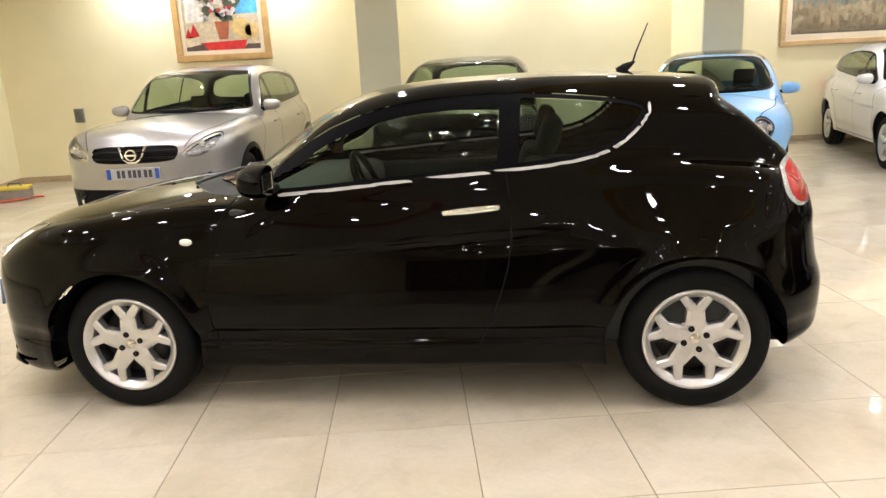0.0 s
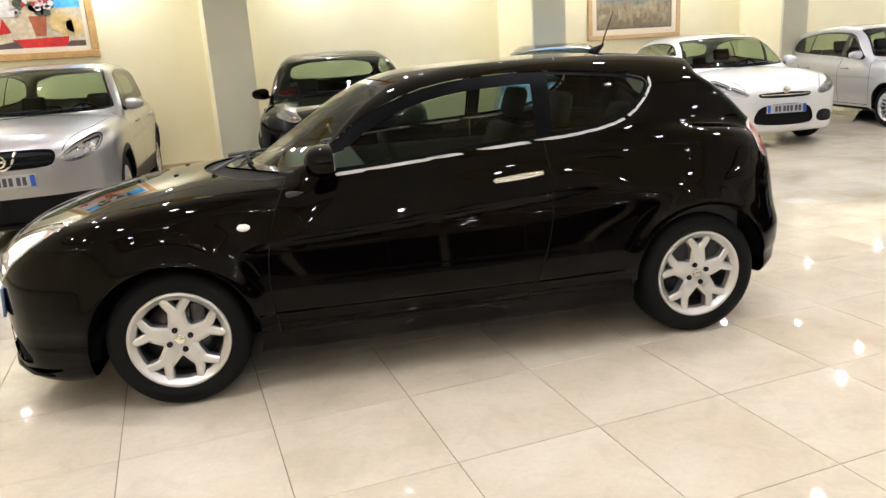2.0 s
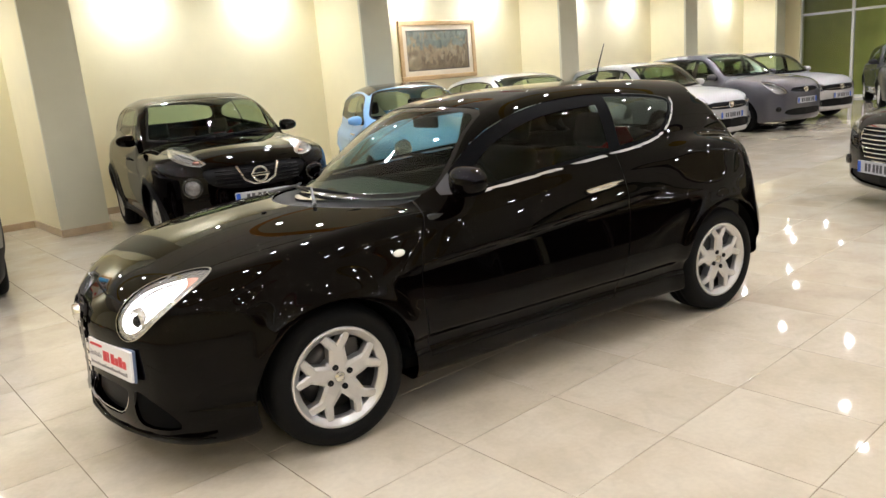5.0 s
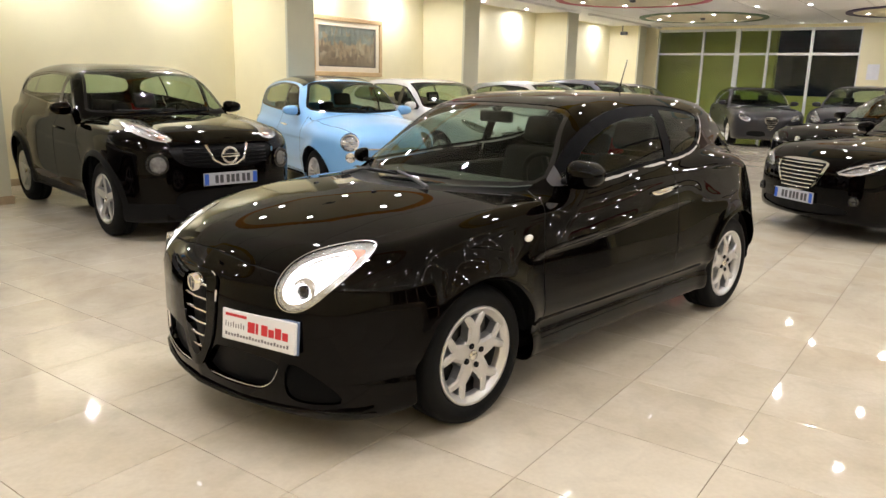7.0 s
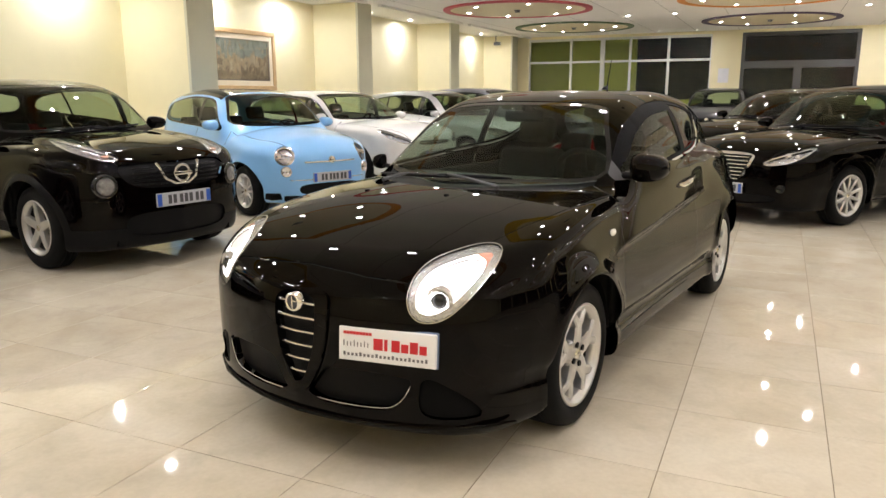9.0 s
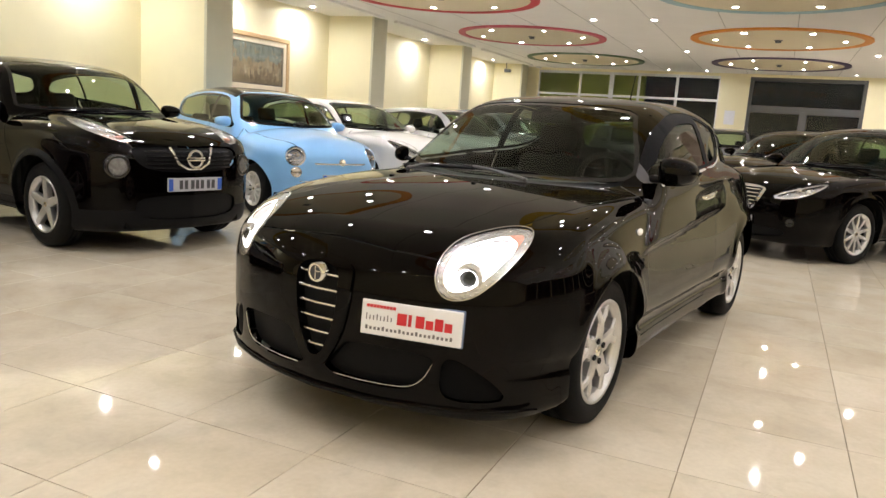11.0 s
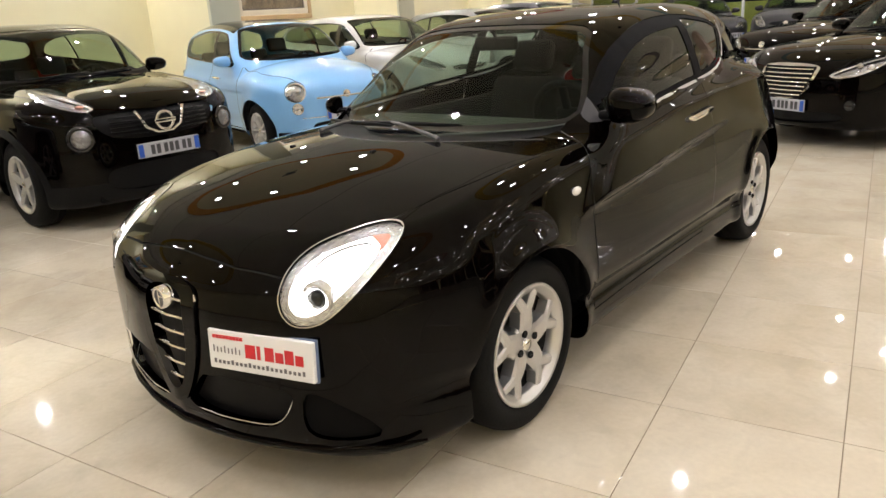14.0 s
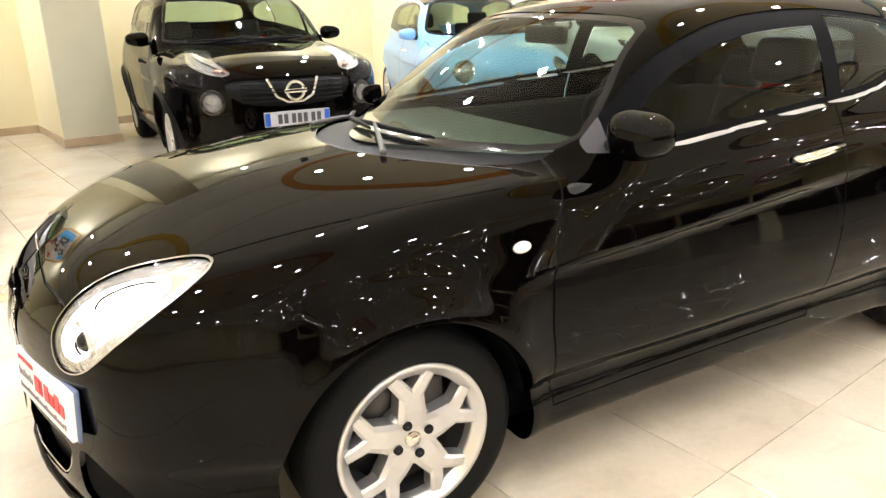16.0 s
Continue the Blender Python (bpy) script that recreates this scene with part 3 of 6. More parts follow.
# ---- how a car's shell is made ----
def curve1(*pts):
    """A smooth curve through (x, y) pairs that never overshoots, as a fast function of an array."""
    xs, ys = np.array(pts, float).T
    h, d = np.diff(xs), np.diff(ys) / np.diff(xs)
    m = np.zeros(len(xs))
    m[0], m[-1] = d[0], d[-1]
    for i in range(1, len(xs) - 1):
        if d[i - 1] * d[i] > 0:
            a, b = 2 * h[i] + h[i - 1], h[i] + 2 * h[i - 1]
            m[i] = (a + b) / (a / d[i - 1] + b / d[i])
    tx = np.linspace(xs[0], xs[-1], 500)
    i = np.clip(np.searchsorted(xs, tx) - 1, 0, len(h) - 1)
    u = (tx - xs[i]) / h[i]
    ty = (1 + 2 * u) * (1 - u) ** 2 * ys[i] + u * (1 - u) ** 2 * h[i] * m[i] + u * u * (3 - 2 * u) * ys[i + 1] + u * u * (u - 1) * h[i] * m[i + 1]
    return lambda x: np.interp(x, tx, ty)


def smax(a, b, k):
    g = np.maximum(k - np.abs(a - b), 0) / k
    return np.maximum(a, b) + g * g * k / 4


def smin(a, b, k):
    return -smax(-a, -b, k)


def poly_distance(px, pz, poly, closed=True):
    """Distance to a line of points; negative inside a closed one."""
    poly = np.array(poly, float)
    best, inside = np.full(px.shape, 1e9), np.zeros(px.shape, bool)
    for a, b in zip(poly, np.roll(poly, -1, 0) if closed else poly[1:]):
        d = b - a
        u = np.clip(((px - a[0]) * d[0] + (pz - a[1]) * d[1]) / (d @ d + 1e-12), 0, 1)
        best = np.minimum(best, np.hypot(px - a[0] - u * d[0], pz - a[1] - u * d[1]))
        if closed and abs(d[1]) > 1e-9:
            inside ^= ((a[1] > pz) != (b[1] > pz)) & (px < a[0] + d[0] * (pz - a[1]) / d[1])
    return np.where(inside, -best, best) if closed else best


def rounded(poly, times=2, closed=True):
    """Corner cutting, to turn a few points into a flowing outline."""
    for _ in range(times):
        out = [] if closed else [poly[0]]
        for a, b in zip(poly, poly[1:] + poly[:1] if closed else poly[1:]):
            out += [(0.75 * a[0] + 0.25 * b[0], 0.75 * a[1] + 0.25 * b[1]), (0.25 * a[0] + 0.75 * b[0], 0.25 * a[1] + 0.75 * b[1])]
        poly = out if closed else out + [poly[-1]]
    return poly


class Shell:
    """Half a car's skin (y from 0 out), found where the function f of (x, y, z) is nought, in faces with tags."""

    def __init__(self, f, lo, hi, step):
        self.f = f
        nx, ny, nz = (int((b - a) / step) + 2 for a, b in zip(lo, hi))
        xs, ys, zs = lo[0] + step * np.arange(nx), -step / 2 + step * np.arange(ny), lo[2] + step * np.arange(nz)
        val = np.concatenate([f(*np.meshgrid(xs[i:i + 40], ys, zs, indexing="ij")) for i in range(0, nx, 40)])
        neg = val < 0
        total, count = np.zeros((nx - 1, ny - 1, nz - 1, 3)), np.zeros((nx - 1, ny - 1, nz - 1))
        base = np.stack(np.meshgrid(xs, ys, zs, indexing="ij"), -1)
        quads = []
        for ax in range(3):
            sl = lambda a, b, ax=ax: tuple(slice(a, b) if k == ax else slice(None) for k in range(3))
            v0, v1 = val[sl(None, -1)], val[sl(1, None)]
            cross = neg[sl(None, -1)] != neg[sl(1, None)]
            at = np.argwhere(cross)
            u = v0[cross] / (v0[cross] - v1[cross])
            pts = base[tuple(at.T)].copy()
            pts[:, ax] += u * step
            flip = neg[sl(None, -1)][cross]
            others = [k for k in range(3) if k != ax]
            cells = []
            for da in (0, -1):
                for db in (0, -1):
                    c = at.copy()
                    c[:, others[0]] += da
                    c[:, others[1]] += db
                    cells.append(c)
                    ok = ((c >= 0) & (c < np.array(total.shape[:3]))).all(1)
                    np.add.at(total, tuple(c[ok].T), pts[ok])
                    np.add.at(count, tuple(c[ok].T), 1)
            q = np.stack([cells[0], cells[1], cells[3], cells[2]], 1)
            ok = ((q >= 0) & (q < np.array(total.shape[:3]))).all((1, 2))
            q, fl = q[ok], flip[ok] ^ (ax == 1)
            q[fl] = q[fl][:, ::-1]
            quads.append(q)
        used = count > 0
        ids = np.full(count.shape, -1)
        ids[used] = np.arange(used.sum())
        self.v = total[used] / count[used][:, None]
        self.mid = np.argwhere(used)[:, 1] == 0
        q = np.concatenate(quads)
        self.faces = [tuple(r) for r in ids[q[..., 0], q[..., 1], q[..., 2]].tolist()]
        self.tags = ["paint"] * len(self.faces)
        for _ in range(5):
            self.v = self.onto(self.v)
        self.v[self.mid, 1] = 0

    def grad(self, v):
        e, g = 1e-4, np.zeros_like(v)
        for k in range(3):
            d = np.zeros(3)
            d[k] = e
            g[:, k] = (self.f(*(v + d).T) - self.f(*(v - d).T)) / (2 * e)
        return g

    def onto(self, v):
        g = self.grad(v)
        step = (self.f(*v.T) / np.maximum((g * g).sum(1), 1e-6))[:, None] * g
        return v - np.clip(step, -0.02, 0.02)

    def table(self):
        """All faces' corners in one row, and where each face begins in it."""
        sizes = np.fromiter((len(f) for f in self.faces), int, len(self.faces))
        flat = np.fromiter(itertools.chain.from_iterable(self.faces), int, int(sizes.sum()))
        return flat, np.concatenate([[0], np.cumsum(sizes)[:-1]]), sizes

    def middles(self):
        flat, start, sizes = self.table()
        return np.add.reduceat(self.v[flat], start, axis=0) / sizes[:, None]

    def cut(self, fn, tag, among=("paint",), where=None):
        """Cuts the skin along fn = 0 and gives the pieces with fn < 0 the tag; where(x, y, z): which faces may be touched."""
        val = fn(*self.v.T)
        val = np.where(np.abs(val) < 1e-5, 1e-5, val)
        neg = val < 0
        flat, start, sizes = self.table()
        count = np.add.reduceat(neg[flat].astype(int), start)
        ok = count > 0
        if where:
            ok &= np.add.reduceat(where(*self.v.T)[flat].astype(int), start) == sizes
        side, n0 = neg.tolist(), len(self.v)
        fresh, edge, touched = [], {}, set()
        for n in np.flatnonzero(ok).tolist():
            old = self.tags[n]
            if old not in among:
                continue
            if count[n] == sizes[n]:
                self.tags[n] = tag
                continue
            face, halves = self.faces[n], {True: [], False: []}
            for i, j in zip(face, face[1:] + face[:1]):
                halves[side[i]].append(i)
                if side[i] != side[j]:
                    key = (i, j) if i < j else (j, i)
                    if key not in edge:
                        u = val[key[0]] / (val[key[0]] - val[key[1]])
                        edge[key] = n0 + len(fresh)
                        fresh.append(self.v[key[0]] * (1 - u) + self.v[key[1]] * u)
                    halves[True].append(edge[key])
                    halves[False].append(edge[key])
            touched.add(n)
            self.faces[n], self.tags[n] = tuple(halves[True]), tag
            self.faces.append(tuple(halves[False]))
            self.tags.append(old)
        if not edge:
            return
        # neighbours that were left alone take the new points too, so that no crack opens
        hot = np.zeros(n0, bool)
        hot[np.array(list(edge)).ravel()] = True
        for n in np.flatnonzero(np.add.reduceat(hot[flat].astype(int), start) > 1).tolist():
            if n in touched:
                continue
            face, out = self.faces[n], []
            for i, j in zip(face, face[1:] + face[:1]):
                out.append(i)
                k = edge.get((i, j) if i < j else (j, i))
                if k is not None:
                    out.append(k)
            if len(out) != len(face):
                self.faces[n] = tuple(out)
        fresh = np.array(fresh)
        mid = fresh[:, 1] < 1e-6
        fresh = self.onto(fresh)
        fresh[mid, 1] = 0
        self.v = np.concatenate([self.v, fresh])
        self.mid = np.concatenate([self.mid, mid])

    def groove(self, poly, half, tag, plane="xz", where=None):
        """A thin line of the skin along a polyline in a plane, as faces of their own."""
        pick = lambda x, y, z: (x, z) if plane == "xz" else (x, y)
        pts = np.array(poly, float)

        def lateral(x, y, z):
            a, b = pick(x, y, z)
            best, out = np.full(a.shape, 1e9), np.zeros(a.shape)
            for p, q in zip(pts, pts[1:]):
                d = q - p
                n = np.hypot(*d)
                u = np.clip(((a - p[0]) * d[0] + (b - p[1]) * d[1]) / (n * n), 0, 1)
                dist = np.hypot(a - p[0] - u * d[0], b - p[1] - u * d[1])
                s = ((a - p[0]) * d[1] - (b - p[1]) * d[0]) / n
                s = np.where(s >= 0, dist, -dist)
                out = np.where(dist < best, s, out)
                best = np.minimum(best, dist)
            return np.where(best < 0.06, out, 0.06)

        near = lambda x, y, z: (poly_distance(*pick(x, y, z), poly, False) < 0.05) & (where(x, y, z) if where else True)
        for side in (half, -half):
            self.cut(lambda x, y, z: lateral(x, y, z) - side, "paint", where=near)
        flat, start, sizes = self.table()
        may = np.add.reduceat(near(*self.v.T)[flat].astype(int), start) == sizes
        inside = may & (poly_distance(*pick(*self.middles().T), poly, False) < half * 1.02)
        for n in np.flatnonzero(inside).tolist():
            if self.tags[n] == "paint":
                self.tags[n] = tag

    def top_z(self, x, y, start=1.6):
        z = np.arange(start, 0.2, -0.002)
        v = self.f(np.full(z.shape, x), np.full(z.shape, y), z)
        return float(z[np.argmax(v < 0)])

    def take(self, name, tag, mat, parent, label="", sides="both", sink=0.0, keep=None, shift=(0, 0, 0)):
        """The faces of a tag as a mesh object. sides: both (one mesh across the middle), or -1 or 1 for one side alone."""
        tag = tag if isinstance(tag, tuple) else (tag,)
        chosen = [f for f, t in zip(self.faces, self.tags) if t in tag and len(f) > 2]
        if keep:
            chosen = [f for f in chosen if keep(*self.v[list(f)].mean(0))]
        if not chosen:
            return None
        ids = sorted({i for f in chosen for i in f})
        place = {i: k for k, i in enumerate(ids)}
        v = self.v[ids]
        g = self.grad(v)
        nrm = g / np.maximum(np.linalg.norm(g, axis=1), 1e-9)[:, None]
        nrm[self.mid[ids], 1] = 0
        v = v - sink * nrm + np.array(shift)
        f = [tuple(place[i] for i in face) for face in chosen]
        vs, ns, fs = [], [], []
        for sgn in ((1, -1) if sides == "both" else (sides,)):
            k, flipm = len(vs), np.array([1, sgn, 1])
            vs += (v * flipm).tolist()
            ns += (nrm * flipm).tolist()
            fs += [tuple(i + k for i in (face if sgn > 0 else face[::-1])) for face in f]
        me = bpy.data.meshes.new(name)
        me.from_pydata(vs, [], fs)
        finish(me, mat, True)
        me.normals_split_custom_set_from_vertices([tuple(n) for n in ns])
        ob = new(name, me)
        ob.parent = parent
        return tagged(ob, label)


def lines(c):
    """Fills in the lines of an ordinary hatchback from its main measures."""
    fo, wb, ro, H, hw = c["fo"], c["wheelbase"], c["ro"], c["H"], c["half"]
    hf, hr, cowl, rf, b0, b1, rx, rz = (c[k] for k in ("hood_front", "hood_rear", "cowl", "roof_front", "belt0", "belt1", "rear_x", "rear_z"))
    end = wb + ro
    base = dict(
        nose=((0.05, -fo + 0.25), (0.17, -fo + 0.06), (0.28, -fo + 0.01), (0.50, -fo), (hf - 0.12, -fo + 0.01), (hf, -fo + 0.06), (hf + 0.14, -fo + 0.28), (1.9, -fo + 1.0)),
        sweep=((0, 0), (0.25, 0.025), (0.45, 0.075), (hw - 0.26, 0.15), (hw - 0.14, 0.25), (hw - 0.05, 0.38), (hw + 0.1, 0.65)),
        tail=((0.1, end - 0.15), (0.3, end - 0.02), (0.55, end), (0.75, end - 0.02), (b1, end - 0.10), (rz - 0.08, rx + 0.10), (rz + 0.02, rx + 0.04), (H + 0.2, rx)),
        tail_sweep=((0, 0), (0.3, 0.02), (0.55, 0.08), (hw - 0.18, 0.17), (hw - 0.07, 0.3), (hw + 0.1, 0.6)),
        top=((-fo - 0.15, hf - 0.10), (-fo + 0.10, hf), (-fo + 0.30, hf + 0.45 * (hr - hf)), (-fo + 0.60, hf + 0.75 * (hr - hf)), (cowl - 0.05, hr), (cowl + 0.35, b0 + 0.015), (wb, b1 + 0.02), (end - 0.2, b1 - 0.02), (end + 0.2, b1 - 0.12)),
        belt=((0, hr - 0.02), (cowl + 0.35, b0), (wb, b1), (end, b1)),
        roof=((cowl - 0.6, hr - 0.42), (cowl, hr - 0.01), (rf - 0.12, H - 0.115), (rf + 0.05, H - 0.06), (rf + 0.35, H - 0.015), (rf + 0.75, H), (rx - 0.6, H - 0.015), (rx, rz), (rx + 0.4, rz - 0.08)),
        wide=((-fo - 0.1, hw - 0.17), (-fo + 0.2, hw - 0.065), (-0.36, hw - 0.02), (0, hw), (0.5, hw - 0.008), (0.5 * wb, hw - 0.006), (wb, hw), (wb + 0.35, hw - 0.03), (end + 0.1, hw - 0.12)),
        tuck=((0.05, 0.14), (0.24, 0.05), (0.38, 0.03), (0.46, 0.008), (0.62, 0.0), (b0 - 0.2, 0.004), (b0 - 0.07, 0.028), (b0 + 0.02, 0.06), (b0 + 0.12, 0.12), (1.9, 0.4)),
        sill=((-fo, 0.19), (-0.5, 0.18), (0.35, 0.20), (0.5, 0.25), (wb - 0.4, 0.25), (end, 0.30)),
        green=((0.6, hw + 0.03), (b0, hw - 0.075), (b0 + 0.2, hw - 0.13), (H - 0.12, hw - 0.215), (H - 0.04, hw - 0.27), (H + 0.2, hw - 0.42)),
        taper=((0, 0), (wb * 0.6, 0.0), (wb, 0.03), (end - 0.2, 0.10), (end + 0.1, 0.16)),
        back=[(-0.2, b1 + 0.03), (hw - 0.36, b1 + 0.04), (hw - 0.27, b1 + 0.10), (hw - 0.36, H - 0.14), (-0.2, H - 0.115)],
        screen_mid=0.5 * (rf + rx), dash=cowl + 0.22, belt_z=b0, cabin_end=end - 0.3,
        arches=((0.0, c["tyre"] - 0.005, c["tyre"] + 0.055), (wb, c["tyre"] - 0.005, c["tyre"] + 0.06)),
        track=hw - 0.045,
        dlo=[(cowl + 0.30, b0 + 0.005), (cowl + 0.46, b0 + 0.13), (rf + 0.05, H - 0.17), (rf + 0.28, H - 0.115), (rf + 0.75, H - 0.095), (rx - 0.65, H - 0.11), (rx - 0.22, H - 0.17), (rx - 0.10, H - 0.24), (rx - 0.04, b1 + 0.10), (rx - 0.16, b1 + 0.04), (wb - 0.3, b1 + 0.012), (wb * 0.5, (b0 + b1) / 2 + 0.008), (cowl + 0.6, b0 + 0.006)],
        screen=[(-0.2, hr + 0.0), (hw - 0.30, hr + 0.005), (hw - 0.17, hr + 0.02), (hw - 0.175, hr + 0.06), (hw - 0.215, hr + 0.18), (hw - 0.275, H - 0.15), (hw - 0.295, H - 0.10), (hw - 0.335, H - 0.078), (0.3, H - 0.062), (-0.2, H - 0.060)],
        pillars=((wb * 0.5 - 0.09, wb * 0.5 + 0.01), (wb * 0.86, wb * 0.86 + 0.05)),
        doors=([(cowl + 0.18, b0), (cowl + 0.10, 0.8), (0.42, 0.6), (0.44, 0.42), (0.46, 0.28)], [(wb * 0.5 - 0.04, (b0 + b1) / 2), (wb * 0.5 - 0.03, 0.8), (wb * 0.5 - 0.05, 0.5), (wb * 0.5 - 0.06, 0.28)], [(wb * 0.93, b1), (wb * 0.94, 0.86), (wb * 0.84, 0.70), (wb * 0.80, 0.50), (wb * 0.80, 0.30)], [(0.46, 0.30), (wb * 0.80, 0.30)]),
    )
    base.update(c)
    return base


def car_function(c):
    """The skin of a car from its lines. x runs from the front axle to the rear, z up, y out from the middle."""
    hood, belt, roof, wide, tuck = (curve1(*c[k]) for k in ("top", "belt", "roof", "wide", "tuck"))
    nose, tail, sill, green, taper = (curve1(*c[k]) for k in ("nose", "tail", "sill", "green", "taper"))
    sweep, tsweep = curve1(*c["sweep"]), curve1(*c["tail_sweep"])
    wrap, crown, rr = c.get("wrap", 0.35), c.get("crown", 0.06), c.get("edge", 0.10)
    arches, flare = c["arches"], c.get("flare", 0.012)
    extra = c.get("extra")

    def slope(fn, x):
        return np.sqrt(1 + ((fn(x + 0.01) - fn(x - 0.01)) / 0.02) ** 2)

    def f(x, y, z):
        y = np.abs(y)
        w = wide(x) - tuck(z)
        for ax, az, r in arches:
            d = np.hypot(x - ax, z - az) - r
            w = w + flare * np.exp(-(np.maximum(d, -0.03) / 0.055) ** 2) * (z > 0.1)
        if extra:
            w = w + extra(x, z)
        low = smax(smax(nose(z) + sweep(y) - x, y - w, rr), x - (tail(z) - tsweep(y)), rr)
        hx = hood(x)
        top = (z - (hx - c.get("hood_crown", 0.10) * y * y + c.get("hood_edge", 0.0) * np.exp(-((y - 0.60) / 0.09) ** 2) * (x < 0.45))) / slope(hood, x)
        low = smax(low, top, c.get("shoulder", 0.10))
        low = smax(low, sill(x) - z, 0.05)
        xx = x - wrap * y * y * np.clip((c["screen_mid"] - x) / 0.5, -c.get("back_wrap", 0.6), 1)
        up = smax((z - (roof(xx) - crown * y * y)) / slope(roof, xx), y - (green(z) - taper(x)), c.get("rail", 0.12))
        up = smax(up, belt(x) - 0.25 - z, 0.02)
        up = smax(up, x - (tail(z) - tsweep(y)), 0.06)
        return smin(low, up, c.get("waist", 0.03))

    return f

# ---- materials of the cars ----
M_BLACK = material("black car paint", (0.0010, 0.0006, 0.0005), 0.5, vary=0.1, scale=30, coat=1.0, coat_rough=0.012, spec=0.0, coat_ior=1.23)
M_PLASTIC = material("black plastic", (0.0045, 0.0045, 0.005), 0.45, spec=0.12, vary=0.1, scale=40, bump=0.05, bump_scale=300)
M_GLOSSBLACK = material("gloss black trim", (0.008, 0.008, 0.009), 0.1, vary=0.05)
M_GAP = material("dark shut line", (0.002, 0.002, 0.002), 0.9)
M_WELL = material("black well liner", (0.003, 0.003, 0.003), 0.9, spec=0.1)
M_RUBBER = material("tyre rubber", (0.0045, 0.0045, 0.0042), 0.7, spec=0.14, vary=0.2, scale=20, bump=0.15, bump_scale=120)
M_ALLOY = material("silver alloy", (0.60, 0.60, 0.605), 0.30, metal=0.85, vary=0.05, scale=12)
M_BARREL = material("dark grey wheel barrel", (0.05, 0.05, 0.05), 0.5, metal=0.5, vary=0.2, scale=15)
M_COWL = material("dull black cowl plastic", (0.004, 0.004, 0.0045), 0.45, spec=0.12, vary=0.15, scale=40)
M_SAIL = material("grey plastic trim", (0.045, 0.045, 0.05), 0.45, spec=0.4, vary=0.1, scale=40)
M_SEAL = material("dull rubber seal", (0.0025, 0.0025, 0.003), 0.55, spec=0.04, vary=0.1, scale=30)
M_ARM = material("dull grey painted metal", (0.09, 0.09, 0.095), 0.4, metal=0.3, vary=0.1, scale=40)
M_BOWL = material("silvered lamp bowl", (0.50, 0.50, 0.51), 0.2, metal=0.75, vary=0.3, scale=50, bump=1.0, bump_scale=55)
M_CHROME = material("chrome", (0.80, 0.79, 0.77), 0.08, metal=1.0, vary=0.02)
M_SATIN = material("satin chrome", (0.62, 0.61, 0.60), 0.22, metal=1.0, vary=0.03)
M_STRIP = material("brushed silver strip", (0.46, 0.455, 0.45), 0.42, metal=0.35, vary=0.06, scale=30)
M_HEROGLASS = glass_material("green tinted door glass", (0.44, 0.51, 0.45), base=0.018)
M_DOME = material("clear lamp dome", (0.20, 0.20, 0.21), 0.14, metal=0.7, vary=0.4, scale=40, bump=0.8, bump_scale=50)
M_CARGLASS = glass_material("tinted car glass", (0.62, 0.69, 0.58), base=0.018)
M_SCREEN = glass_material("windscreen glass", (0.66, 0.78, 0.67), base=0.025)
M_DARKGLASS = glass_material("dark privacy glass", (0.30, 0.33, 0.31), base=0.02)
M_LENS = glass_material("clear lamp lens", (0.95, 0.96, 0.97))
M_DASH = material("grey dashboard skin", (0.06, 0.062, 0.058), 0.65, vary=0.2, scale=25, bump=0.1, bump_scale=150)
M_CABIN = material("charcoal cabin trim", (0.012, 0.013, 0.012), 0.7, vary=0.2, scale=25, bump=0.1, bump_scale=150)
M_SEAT = material("dark grey seat cloth", (0.008, 0.008, 0.0085), 0.9, vary=0.3, scale=60, bump=0.2, bump_scale=250)
M_BRAKE = material("brushed brake steel", (0.07, 0.066, 0.062), 0.45, metal=0.9, vary=0.15)
M_AMBER = material("pale amber lens", (0.70, 0.36, 0.28), 0.15, coat=0.6, vary=0.25, scale=60)
M_MARKER = material("clear marker lens", (0.80, 0.79, 0.75), 0.15, coat=0.5)
M_REDLENS = material("red lamp lens", (0.35, 0.008, 0.01), 0.12, coat=0.8)
M_PLATE = material("dull white plate enamel", (0.40, 0.41, 0.44), 0.4, vary=0.06, scale=30)
M_WHITE = material("white plate enamel", (0.78, 0.78, 0.78), 0.35, vary=0.02)
M_INK = material("dark plate ink", (0.05, 0.05, 0.055), 0.5)
M_EUBLUE = material("blue plate band", (0.02, 0.09, 0.45), 0.35)
M_LIT = glow("lit headlamp reflector", (1.0, 0.97, 0.95), 5.0)
M_DIMLIT = glow("dimly lit lamp bowl", (1.0, 0.80, 0.76), 0.42)
M_RIMGLASS = material("grey faceted lamp surround", (0.66, 0.65, 0.65), 0.16, metal=0.8, vary=0.2, scale=70, bump=0.9, bump_scale=70)


def spoke_bar(bm, p0, p1, w0, w1, y0, y1, t):
    """A tapered, rounded bar in the wheel's plane from p0 to p1 (x, z), its face from depth y0 to y1."""
    a, b = Vector((p0[0], 0, p0[1])), Vector((p1[0], 0, p1[1]))
    d = (b - a).normalized()
    n = Vector((-d.z, 0, d.x))
    rings = []
    for p, w, y in ((a, w0, y0), (a.lerp(b, 0.5), (w0 + w1) / 2, (y0 + y1) / 2 - 0.004), (b, w1, y1)):
        rings.append([bm.verts.new(p + n * u * w / 2 + Vector((0, y + e, 0))) for u, e in ((-1, t), (-1, 0.006), (-0.6, 0), (0.6, 0), (1, 0.006), (1, t))])
    for r, q in zip(rings, rings[1:]):
        for k in range(6):
            bm.faces.new((r[k], r[(k + 1) % 6], q[(k + 1) % 6], q[k]))
    bm.faces.new(rings[0])
    bm.faces.new(rings[-1][::-1])


